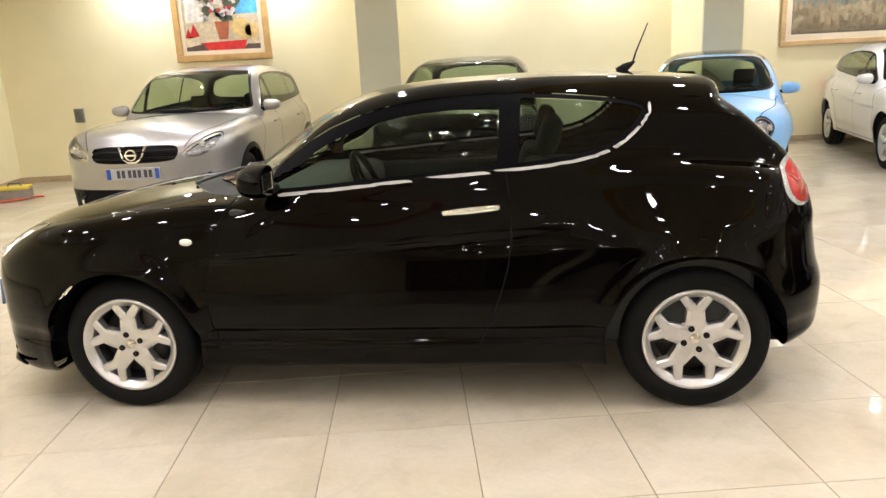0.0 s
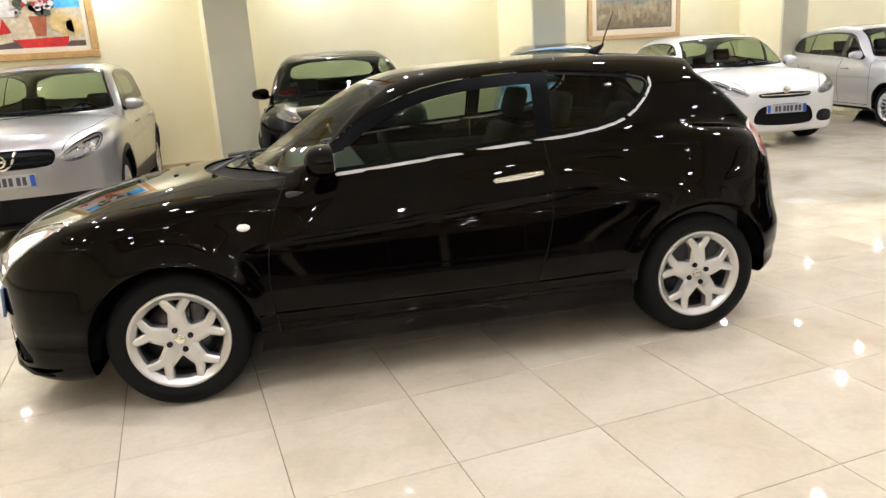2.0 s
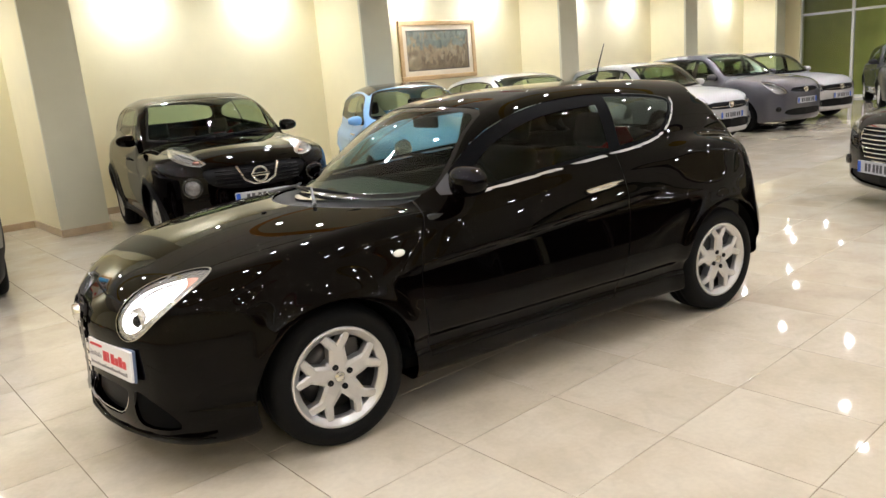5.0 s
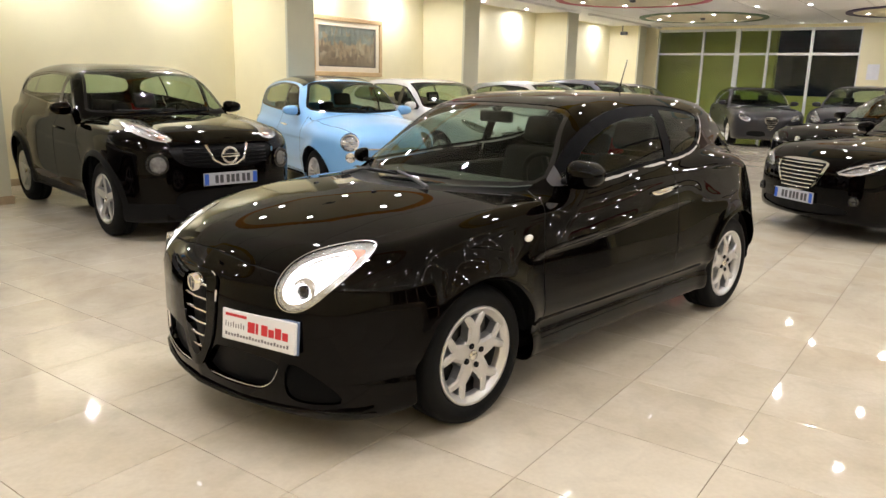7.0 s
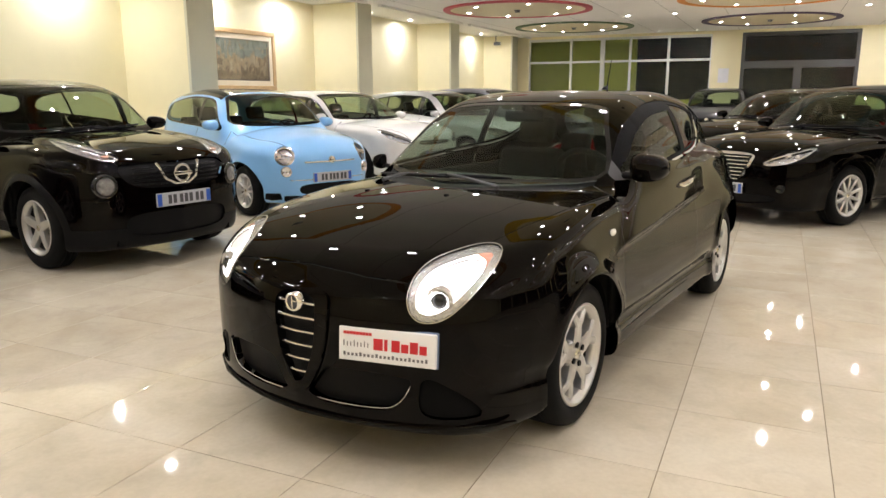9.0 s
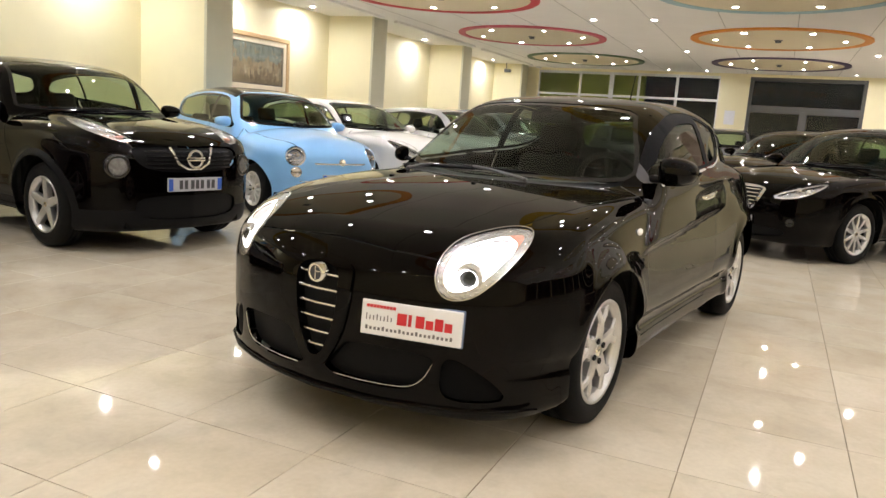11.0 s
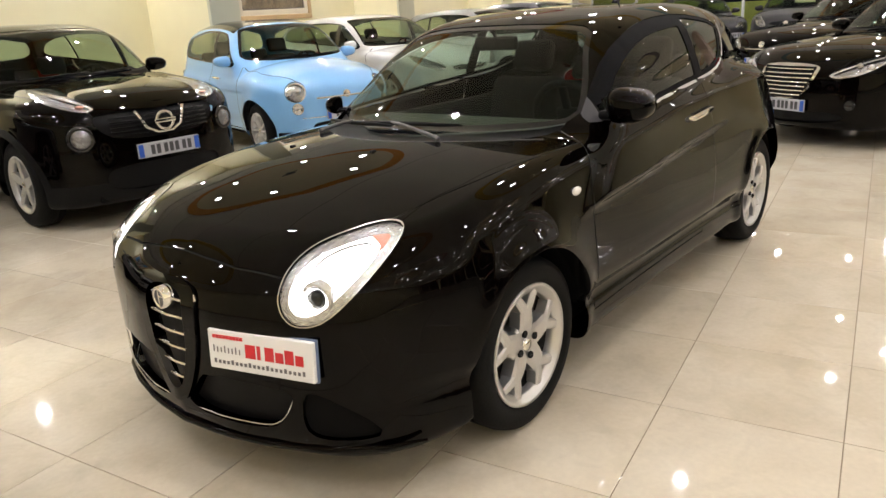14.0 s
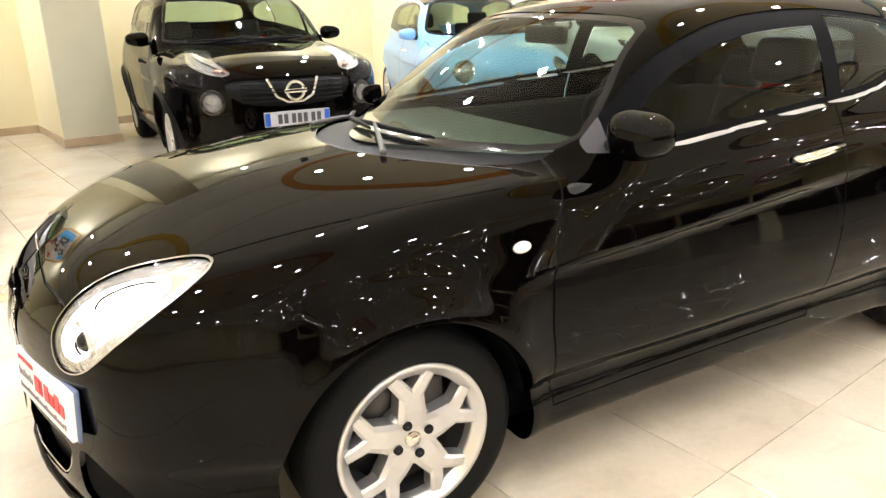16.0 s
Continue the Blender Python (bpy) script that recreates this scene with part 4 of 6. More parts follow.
def wheel(car, x, side, c, style):
    """A wheel with tyre, rim, spokes and brake, its outer face towards side (-1 or 1)."""
    R, rim, wt, yo = c["tyre"], c["rim"], 0.205, c["track"]
    m = pose(x, side * yo, R, 0, 0, 0) if side < 0 else pose(x, yo, R, 0, 0, 180)
    bm = bmesh.new()
    n = 64 if c.get("hero") else 40
    lathe(bm, [(rim - 0.004, 0.012), (rim + 0.006, 0.004), (rim + 0.002, -0.006), (rim - 0.011, -0.003), (rim - 0.014, 0.006), (rim - 0.030, 0.011), (rim - 0.035, 0.022), (rim - 0.036, 0.045)], n, m=None)
    bmesh.ops.transform(bm, matrix=m, verts=bm.verts)
    w = part("wheel", bm, M_ALLOY, car, "silver alloy wheel", True)
    bm = bmesh.new()
    lathe(bm, [(rim - 0.0355, 0.044), (rim - 0.036, 0.06), (rim - 0.035, 0.16), (rim - 0.02, 0.195)], n, m=m)
    part("rim_barrel", bm, M_BARREL, w, "dark inner barrel", True)
    bm = bmesh.new()
    hub = 0.084 if c.get("hero") else 0.062
    lathe(bm, [(0.001, 0.016), (hub - 0.020, 0.014), (hub - 0.004, 0.020), (hub, 0.030), (hub, 0.07), (0.02, 0.07)], n, m=m)
    part("hub", bm, M_ALLOY, w, "", True)
    count, wide = {"y5": (5, 0.0), "five": (5, 0.075), "six": (6, 0.06), "ten": (10, 0.042), "multi": (12, 0.026)}[style]
    for k in range(count):
        a = math.radians(90 + 360 / count * k)
        bm = bmesh.new()
        if style == "y5":
            mid = (0.138 * math.cos(a), 0.138 * math.sin(a))
            spoke_bar(bm, (0.03 * math.cos(a), 0.03 * math.sin(a)), mid, 0.092, 0.070, 0.015, 0.008, 0.05)
            for e in (-1, 1):
                b = a + e * math.radians(16.0)
                spoke_bar(bm, (mid[0] * 0.84, mid[1] * 0.84), ((rim - 0.024) * math.cos(b), (rim - 0.024) * math.sin(b)), 0.044, 0.036, 0.009, 0.007, 0.045)
        else:
            spoke_bar(bm, (0.04 * math.cos(a), 0.04 * math.sin(a)), ((rim - 0.012) * math.cos(a), (rim - 0.012) * math.sin(a)), wide, wide * 0.75, 0.016, 0.004, 0.045)
        bmesh.ops.transform(bm, matrix=m, verts=bm.verts)
        part("spoke", bm, M_ALLOY, w)
    bm = bmesh.new()
    k = R - rim
    lathe(bm, [(rim - 0.02, 0.02), (rim + 0.006, 0.000), (rim + 0.25 * k, -0.012), (rim + 0.6 * k, -0.010), (rim + 0.86 * k, 0.004), (R - 0.006, 0.022), (R, 0.045),
               (R + 0.001, 0.075), (R - 0.007, 0.078), (R - 0.007, 0.084), (R + 0.001, 0.087), (R + 0.001, 0.125), (R - 0.007, 0.128), (R - 0.007, 0.134), (R + 0.001, 0.137),
               (R, 0.17), (R - 0.02, 0.195), (rim + 0.5 * k, 0.21), (rim - 0.02, 0.19)], n)
    bmesh.ops.transform(bm, matrix=m, verts=bm.verts)
    part("tyre", bm, M_RUBBER, w, "black rubber tyre", True)
    bm = bmesh.new()
    lathe(bm, [(0.001, 0.006), (0.020, 0.006), (0.024, 0.016)], 20, m=m)
    part("centre_cap", bm, M_CHROME, w, "round wheel badge", True)
    bm = bmesh.new()
    lathe(bm, [(0.06, 0.075), (rim - 0.06, 0.075), (rim - 0.06, 0.095), (0.06, 0.095)], 32, m=m)
    box(bm, (0.05, 0.055, 0.04), (0.12, 0.115, 0.15), 0.01, m)
    part("brake_disc", bm, M_BRAKE, w, "steel brake disc", True)
    if c.get("hero"):
        for j in range(4):
            a = math.radians(20 + 90 * j)
            bm = bmesh.new()
            lathe(bm, [(0.001, 0.0065), (0.013, 0.0065), (0.0145, 0.03)], 12, m=m @ pose(0.049 * math.cos(a), 0, 0.049 * math.sin(a)))
            part("wheel_bolt", bm, M_GAP, w, "dark wheel bolt")
    return w


def arch_liner(car, x, z, r, c):
    """The dark well that a wheel turns in, on both sides."""
    for side in (-1, 1):
        bm = bmesh.new()
        rings = []
        for y in (c["half"] - 0.075, 0.50):
            rings.append([bm.verts.new((x + (r + 0.004) * math.cos(math.radians(a)), side * y, z + (r + 0.004) * math.sin(math.radians(a)))) for a in range(6, 175, 6)])
        for k in range(len(rings[0]) - 1):
            bm.faces.new((rings[0][k], rings[0][k + 1], rings[1][k + 1], rings[1][k]))
        bm.faces.new(rings[1] if side > 0 else rings[1][::-1])
        part("wheel_well", bm, M_WELL, car, "black plastic wheel well")


def underbody(car, c):
    """The dark floor pan between the wheels."""
    (fx, _, fr), (rx, _, rr) = c["arches"]
    bm = bmesh.new()
    box(bm, (fx + fr, -0.70, 0.21), (rx - rr, 0.70, 0.27), 0.01)
    box(bm, (fx - fr - 0.28, -0.55, 0.21), (rx + rr + 0.06, 0.55, 0.27), 0.01)
    box(bm, (fx - fr - 0.16, -0.70, 0.225), (fx - fr + 0.02, 0.70, 0.30), 0.01)
    part("underbody", bm, M_WELL, car, "dark floor pan")


def seat(car, x, y, z=0.42):
    bm = bmesh.new()
    box(bm, (x - 0.26, y - 0.25, z - 0.1), (x + 0.26, y + 0.25, z + 0.12), 0.05, seg=3)
    box(bm, (-0.07, y - 0.24, 0), (0.07, y + 0.24, 0.58), 0.055, pose(x + 0.24, 0, z + 0.06, 0, 18), seg=3)
    box(bm, (-0.045, y - 0.13, 0.62), (0.045, y + 0.13, 0.80), 0.04, pose(x + 0.24, 0, z + 0.06, 0, 18), seg=3)
    part("seat", bm, M_SEAT, car, "dark cloth front seat", True)


def cabin(car, c):
    """Tub, dashboard, seats and steering wheel, seen through the glass."""
    dx, wb, hw = c["dash"], c["wheelbase"], c["half"] - 0.13
    zb = c["belt_z"]
    bm = bmesh.new()
    box(bm, (dx - 0.1, -hw, 0.28), (c["cabin_end"], hw, 0.33))
    for s in (-1, 1):
        box(bm, (dx - 0.1, s * hw - 0.03, 0.3), (c["cabin_end"], s * hw + 0.03, zb - 0.07), 0.02)
    box(bm, (dx - 0.14, -hw, 0.3), (dx - 0.08, hw, zb - 0.12), 0.02)
    box(bm, (c["cabin_end"] - 0.05, -hw, 0.3), (c["cabin_end"], hw, zb - 0.1), 0.02)
    part("cabin_tub", bm, M_CABIN, car, "charcoal door cards and floor")
    bm = bmesh.new()
    box(bm, (dx - 0.1, -hw, 0.6), (dx + 0.34, hw, zb - 0.04), 0.07, seg=4)
    part("dashboard", bm, M_DASH, car, "charcoal dashboard", True)
    bm = bmesh.new()
    mm = pose(dx + 0.46, -0.36, zb - 0.06, 0, 68)
    ring = [mm @ Vector((0.18 * math.cos(a), 0.18 * math.sin(a), 0)) for a in [2 * math.pi * k / 28 for k in range(28)]]
    tube(bm, ring, 0.016, 8, True)
    box(bm, (-0.17, -0.02, -0.02), (0.17, 0.02, 0.0), 0.008, mm)
    box(bm, (-0.06, -0.06, -0.03), (0.06, 0.06, 0.01), 0.02, mm)
    part("steering_wheel", bm, M_PLASTIC, car, "black steering wheel", True)
    for y in (-0.36, 0.36):
        seat(car, dx + 0.85, y)
    bm = bmesh.new()
    box(bm, (-0.08, -hw + 0.08, 0), (0.08, hw - 0.08, 0.55), 0.06, pose(wb - 0.12, 0, 0.42, 0, 20), seg=3)
    for y in (-0.35, 0.35):
        box(bm, (-0.04, y - 0.12, 0.56), (0.04, y + 0.12, 0.72), 0.035, pose(wb - 0.12, 0, 0.42, 0, 20), seg=3)
    box(bm, (wb - 0.6, -hw + 0.08, 0.34), (wb - 0.1, hw - 0.08, 0.5), 0.05)
    part("rear_bench", bm, M_SEAT, car, "dark cloth rear bench", True)


def door_mirror(car, x, y, z, sx, sy, sz, mat, sides=(-1, 1)):
    """A shell-shaped outside mirror on its foot, on each of the sides."""
    for s in sides:
        bm = bmesh.new()
        bmesh.ops.create_uvsphere(bm, u_segments=24, v_segments=14, radius=1)
        for v in bm.verts:
            p = v.co
            q = [math.copysign(abs(a) ** 0.75, a) for a in p]
            back = min(q[0], 0.45)
            v.co = Vector((x + back * sx, s * (y + q[1] * sy), z + q[2] * sz * (1 - 0.18 * q[1])))
        mir = part("door_mirror", bm, mat, car, "", True)
        bm = bmesh.new()
        box(bm, (x - 0.02, min(s * (y - sy * 1.5), s * (y - sy * 0.6)), z - sz * 0.9), (x + 0.05, max(s * (y - sy * 1.5), s * (y - sy * 0.6)), z - sz * 0.35), 0.015)
        part("mirror_foot", bm, M_PLASTIC, mir, "black mirror foot", True)
        bm = bmesh.new()
        box(bm, (x + sx * 0.44, min(s * (y - sy * 0.6), s * (y + sy * 0.6)), z - sz * 0.52), (x + sx * 0.47, max(s * (y - sy * 0.6), s * (y + sy * 0.6)), z + sz * 0.52), 0.004)
        part("mirror_glass", bm, M_CHROME, mir, "mirror glass")



def bars_plate(car, x, z, y, turn=0.0, lean=0.0, w=0.52, h=0.11, name="number_plate"):
    """A white plate with blue ends; its characters are plain bars."""
    m = pose(x, y, z, 0, lean, turn)
    bm = bmesh.new()
    box(bm, (-0.012, -w / 2, -h / 2), (0.006, w / 2, h / 2), 0.004, m)
    p = part(name, bm, M_PLATE, car, "white number plate with dark characters")
    for s in (-1, 1):
        bm = bmesh.new()
        box(bm, (-0.014, s * (w / 2 - 0.024) - 0.02, -h / 2 + 0.006), (-0.010, s * (w / 2 - 0.024) + 0.02, h / 2 - 0.006), 0, m)
        part("blue_band", bm, M_EUBLUE, p, "blue plate band")
    for k in range(7):
        u = -0.172 + 0.047 * k + (0.014 if k > 4 else 0) - (0.014 if k < 2 else 0)
        bm = bmesh.new()
        box(bm, (-0.0135, u, -0.036), (-0.0110, u + 0.032, 0.036), 0, m)
        part("character", bm, M_INK, p)


def grille_bars(car, polys_z, y0, y1, x_of, mat, h=0.012, name="grille_bar", proud=0.01):
    for z in polys_z:
        bm = bmesh.new()
        pts = []
        for k in range(9):
            y = y0 + (y1 - y0) * k / 8
            pts.append((x_of(y, z) - proud, y, z))
        tube(bm, pts, h / 2, 6)
        part(name, bm, mat, car, "", True)


def build_car(name, label, c, paint, m, step=0.034, style="ten", group=""):
    """A whole car from its lines: skin, glass, lamps, grille, wheels, cabin and trim."""
    c = lines(c)
    car = thing(name, label, "car", m, group)
    f = car_function(c)
    fo, wb, b0, hw, H = c["fo"], c["wheelbase"], c["belt0"], c["half"], c["H"]
    sh = Shell(f, (-fo - 0.1, 0, 0.05), (wb + c["ro"] + 0.12, hw + 0.1, H + 0.06), step)
    for ax, az, r in c["arches"]:
        sh.cut(lambda x, y, z: np.hypot(x - ax, z - az) - r, "gone", where=lambda x, y, z: (y > 0.45) & (z < 0.8))
    nose_x = lambda y, z: float(np.interp(z, [p[0] for p in c["nose"]], [p[1] for p in c["nose"]]) + np.interp(abs(y), [p[0] for p in c["sweep"]], [p[1] for p in c["sweep"]]))
    dlo = rounded(c["dlo"], 1)
    sh.cut(lambda x, y, z: poly_distance(x, z, dlo), "seal", where=lambda x, y, z: (y > 0.3) & (z > b0 - 0.12))
    sh.cut(lambda x, y, z: poly_distance(x, z, dlo) + 0.02, "glass", among=("seal",))
    for a, b in c["pillars"]:
        sh.cut(lambda x, y, z: np.abs(x - (a + b) / 2) - (b - a) / 2, "seal", among=("glass",))
    scr = rounded(c["screen"], 1)
    sh.cut(lambda x, y, z: poly_distance(y, z, scr), "screen_edge", where=lambda x, y, z: (x < c["roof_front"] + 0.25) & (x > c["cowl"] - 0.2) & (z > c["hood_rear"] - 0.06))
    sh.cut(lambda x, y, z: poly_distance(y, z, scr) + 0.022, "screen", among=("screen_edge",))
    if "glass_roof" in c:
        a, b, w = c["glass_roof"]
        sh.cut(lambda x, y, z: poly_distance(x + 0.3 * y * y * (x < 1.5), y, [(a, -1), (b, -1), (b, w - 0.03), (a, w)]), "roof_glass", where=lambda x, y, z: z > H - 0.2)
    bck = rounded(c["back"], 1)
    sh.cut(lambda x, y, z: poly_distance(y, z, bck), "backlight", where=lambda x, y, z: (x > c["rear_x"] - 0.3) & (z > c["belt1"] - 0.05))
    front = lambda x, y, z: (x < -fo + 0.62)
    for tag_name, poly in c.get("front", ()):
        q = rounded(poly, 2)
        sh.cut(lambda x, y, z: poly_distance(y, z, q), tag_name, where=front)
    if "lamp" in c:
        q = rounded(c["lamp"], 2)
        sh.cut(lambda x, y, z: poly_distance(0.484 * x + 0.875 * y, z, q), "lamp", among=("paint", "plastic"), where=lambda x, y, z: (x < -fo + 0.85) & (y > 0.25))
        sh.cut(lambda x, y, z: poly_distance(0.484 * x + 0.875 * y, z, q) + 0.02, "lamp_in", among=("lamp",))
    for poly in c["doors"]:
        sh.groove(poly, 0.004, "gap", "xz", lambda x, y, z: (y > 0.5))
    hood = [(-fo + 0.05, 0.5 * hw), (-fo + 0.5, hw - 0.22), (0.0, hw - 0.17), (c["cowl"] + 0.15, hw - 0.15)]
    sh.groove(hood, 0.004, "gap", "xy", lambda x, y, z: (z > c["hood_front"] - 0.08) & (z < c["hood_rear"] + 0.1))
    if c.get("cladding"):
        lo = c["cladding"]
        sh.cut(lambda x, y, z: z - lo, "plastic")
        for ax, az, r in c["arches"]:
            sh.cut(lambda x, y, z: np.hypot(x - ax, z - az) - r - 0.055, "plastic", where=lambda x, y, z: y > 0.45)
    tz = c.get("tail_lamp", (b0 - 0.22, b0 + 0.02))
    sh.cut(lambda x, y, z: np.maximum(np.abs(z - sum(tz) / 2) - (tz[1] - tz[0]) / 2, 0.1 + wb + 0.28 - x), "tail", where=lambda x, y, z: (x > wb + 0.2) & (y > hw - 0.35))
    sh.take("body", "paint", paint, car, c.get("paint_label", ""))
    for tag_name, part_name, mat, lab, sink in (("plastic", "cladding", M_PLASTIC, "black plastic cladding", 0.0), ("roof_glass", "roof_panel", M_GLOSSBLACK, "dark glass roof panel", 0.0), ("gap", "shut_line", M_GAP, "dark shut lines", 0.006), ("screen_edge", "screen_border", M_GLOSSBLACK, "black screen border", 0.003), ("screen", "windscreen", M_SCREEN, "clear windscreen", 0.004),
                                                ("backlight", "rear_window", M_CARGLASS, "tinted rear window", 0.004), ("grille", "grille", M_PLASTIC, "black front grille", 0.02), ("intake", "lower_intake", M_PLASTIC, "black lower air intake", 0.02), ("chrome", "chrome_trim", M_CHROME, "chrome grille trim", -0.006)):
        for s in ((-1, 1) if (tag_name == "intake" and c.get("split_intake")) or (tag_name == "plastic" and c.get("split_plastic")) else ("both",)):
            sh.take(part_name, tag_name, mat, car, lab, s, sink)
    for s in (-1, 1):
        sh.take("window_seal", "seal", M_GLOSSBLACK, car, "black window surround", s, 0.003)
        for k, (a, b) in enumerate(zip([-9] + [p[1] for p in c["pillars"]], [p[0] for p in c["pillars"]] + [9])):
            sh.take("side_window", "glass", c.get("side_glass", M_CARGLASS), car, "tinted side window", s, 0.006, keep=lambda x, y, z: a < x < b + 0.02)
        lamp = sh.take("headlamp", ("lamp", "lamp_in"), M_LENS, car, "clear headlamp", s)
        if lamp:
            sh.take("bezel", "lamp", M_SATIN, lamp, "silver lamp surround", s, 0.012)
            sh.take("reflector", "lamp_in", M_BOWL, lamp, "bright lamp reflector", s, c.get("lamp_deep", 0.035))
            pts = [sh.v[i] for fc, t in zip(sh.faces, sh.tags) if t == "lamp_in" for i in fc]
            if pts:
                mid = np.mean(pts, 0)
                if "lamp_tip" in c:
                    u0, z0, u1, z1 = c["lamp_tip"]
                    near = [q for q in pts if u0 < 0.484 * q[0] + 0.875 * q[1] < u1 and z0 < q[2] < z1]
                    if near:
                        tip = np.mean(near, 0)
                        bm = bmesh.new()
                        bmesh.ops.create_uvsphere(bm, u_segments=12, v_segments=8, radius=1, matrix=pose(tip[0] + 0.012, s * (tip[1] - 0.006), tip[2] - 0.008) @ Matrix.Diagonal((0.04, 0.03, 0.012, 1)))
                        part("indicator", bm, M_AMBER, lamp, "amber indicator bulb", True)
                for d in c.get("bulbs", (-0.055, 0.06)):
                    bm = bmesh.new()
                    bmesh.ops.create_uvsphere(bm, u_segments=14, v_segments=8, radius=0.036, matrix=pose(mid[0] + 0.03 + 0.3 * d, s * (mid[1] + 0.75 * d), mid[2] - 0.005 - 0.1 * d))
                    part("bulb_housing", bm, M_SATIN, lamp, "round lamp bowl", True)
        sh.take("tail_lamp", "tail", M_REDLENS, car, "red tail lamp", s)
    for x in (0.0, wb):
        for s in (-1, 1):
            wheel(car, x, s, c, style)
    for ax, az, r in c["arches"]:
        arch_liner(car, ax, az, r, c)
    underbody(car, c)
    cabin(car, c)
    mx = c["cowl"] + 0.42
    door_mirror(car, mx, hw + 0.015, b0 + 0.075, 0.075, 0.098, 0.062, c.get("mirror_paint", paint))
    for s in (-1, 1):
        for hx in c.get("handles", (wb * 0.5 - 0.2, wb * 0.92 - 0.2)):
            bm = bmesh.new()
            y = s * (float(curve1(*c["wide"])(np.array(hx))) - float(curve1(*c["tuck"])(np.array(b0 - 0.12))))
            tube(bm, [(hx - 0.1, y - s * 0.005, b0 - 0.125), (hx - 0.085, y + s * 0.02, b0 - 0.12), (hx + 0.085, y + s * 0.02, b0 - 0.115), (hx + 0.1, y - s * 0.005, b0 - 0.115)], [0.008, 0.013, 0.013, 0.008], 8)
            part("door_handle", bm, c.get("handle_paint", paint), car, "door handle", True)
    if "plate" in c:
        z, y = c["plate"]
        bars_plate(car, nose_x(y, z) - 0.006, z, y)
    if "badge" in c:
        z, r = c["badge"]
        bm = bmesh.new()
        if "chrome_v" in c:      # a ring crossed by a bar
            bm = bmesh.new()
            lathe(bm, [(r * 0.74, 0.006), (r * 0.76, -0.012), (r * 0.98, -0.012), (r, 0.006)], 28, "x", closed=True, m=pose(nose_x(0, z) - 0.014, 0, z))
            box(bm, (nose_x(0, z) - 0.032, -r * 1.12, z - r * 0.2), (nose_x(0, z) - 0.012, r * 1.12, z + r * 0.2), 0.004)
        else:
            lathe(bm, [(0.001, -0.006), (r * 0.78, -0.006), (r * 0.8, -0.012), (r, -0.010), (r * 1.02, 0.012)], 24, "x", m=pose(nose_x(0, z) - 0.01, 0, z))
        part("badge", bm, M_CHROME, car, "round chrome badge", True)
    if "chrome_v" in c:
        bm = bmesh.new()
        v = rounded(c["chrome_v"], 1, False)
        tube(bm, [(nose_x(y, z) - 0.006, y, z) for y, z in v], 0.013, 8)
        part("chrome_surround", bm, M_CHROME, car, "chrome bracket round the badge", True)
    for z, yy, mat, h in c.get("bars", ()):
        grille_bars(car, (z,), -yy, yy, nose_x, mat, h)
    for sx in (-1, 1):
        if "fog" in c:
            y, z, r = c["fog"]
            bm = bmesh.new()
            lathe(bm, [(0.001, -0.012), (r * 0.75, -0.012), (r * 0.8, -0.02), (r, -0.016), (r * 1.1, 0.03)], 20, "x", m=pose(nose_x(y, z) - 0.008, sx * y, z, 0, 0, -sx * c.get("fog_turn", 22)))
            fog = part("fog_lamp", bm, M_SATIN if c.get("fog_silver") else M_GLOSSBLACK, car, "round clear lamp", True)
            if r > 0.06:
                bm = bmesh.new()
                lathe(bm, [(0.001, -0.034), (r * 0.35, -0.031), (r * 0.62, -0.022), (r * 0.80, -0.008)], 20, "x", m=pose(nose_x(y, z) - 0.010, sx * y, z, 0, 0, -sx * c.get("fog_turn", 22)))
                part("bowl", bm, M_DOME, fog, "clear domed lamp glass", True)
    hr, cw = c["hood_rear"], c["cowl"]
    for y0, y1 in ((0.52, -0.08), (0.05, -0.52)):
        bm = bmesh.new()
        pts = [(cw + 0.02 + c.get("wrap", 0.35) * (y0 + (y1 - y0) * k / 6) ** 2 + 0.05 * k / 6, y0 + (y1 - y0) * k / 6, hr + 0.022 + 0.02 * k / 6) for k in range(7)]
        tube(bm, pts, 0.010, 6)
        part("wiper", bm, M_PLASTIC, car, "black wiper", True)
    return car


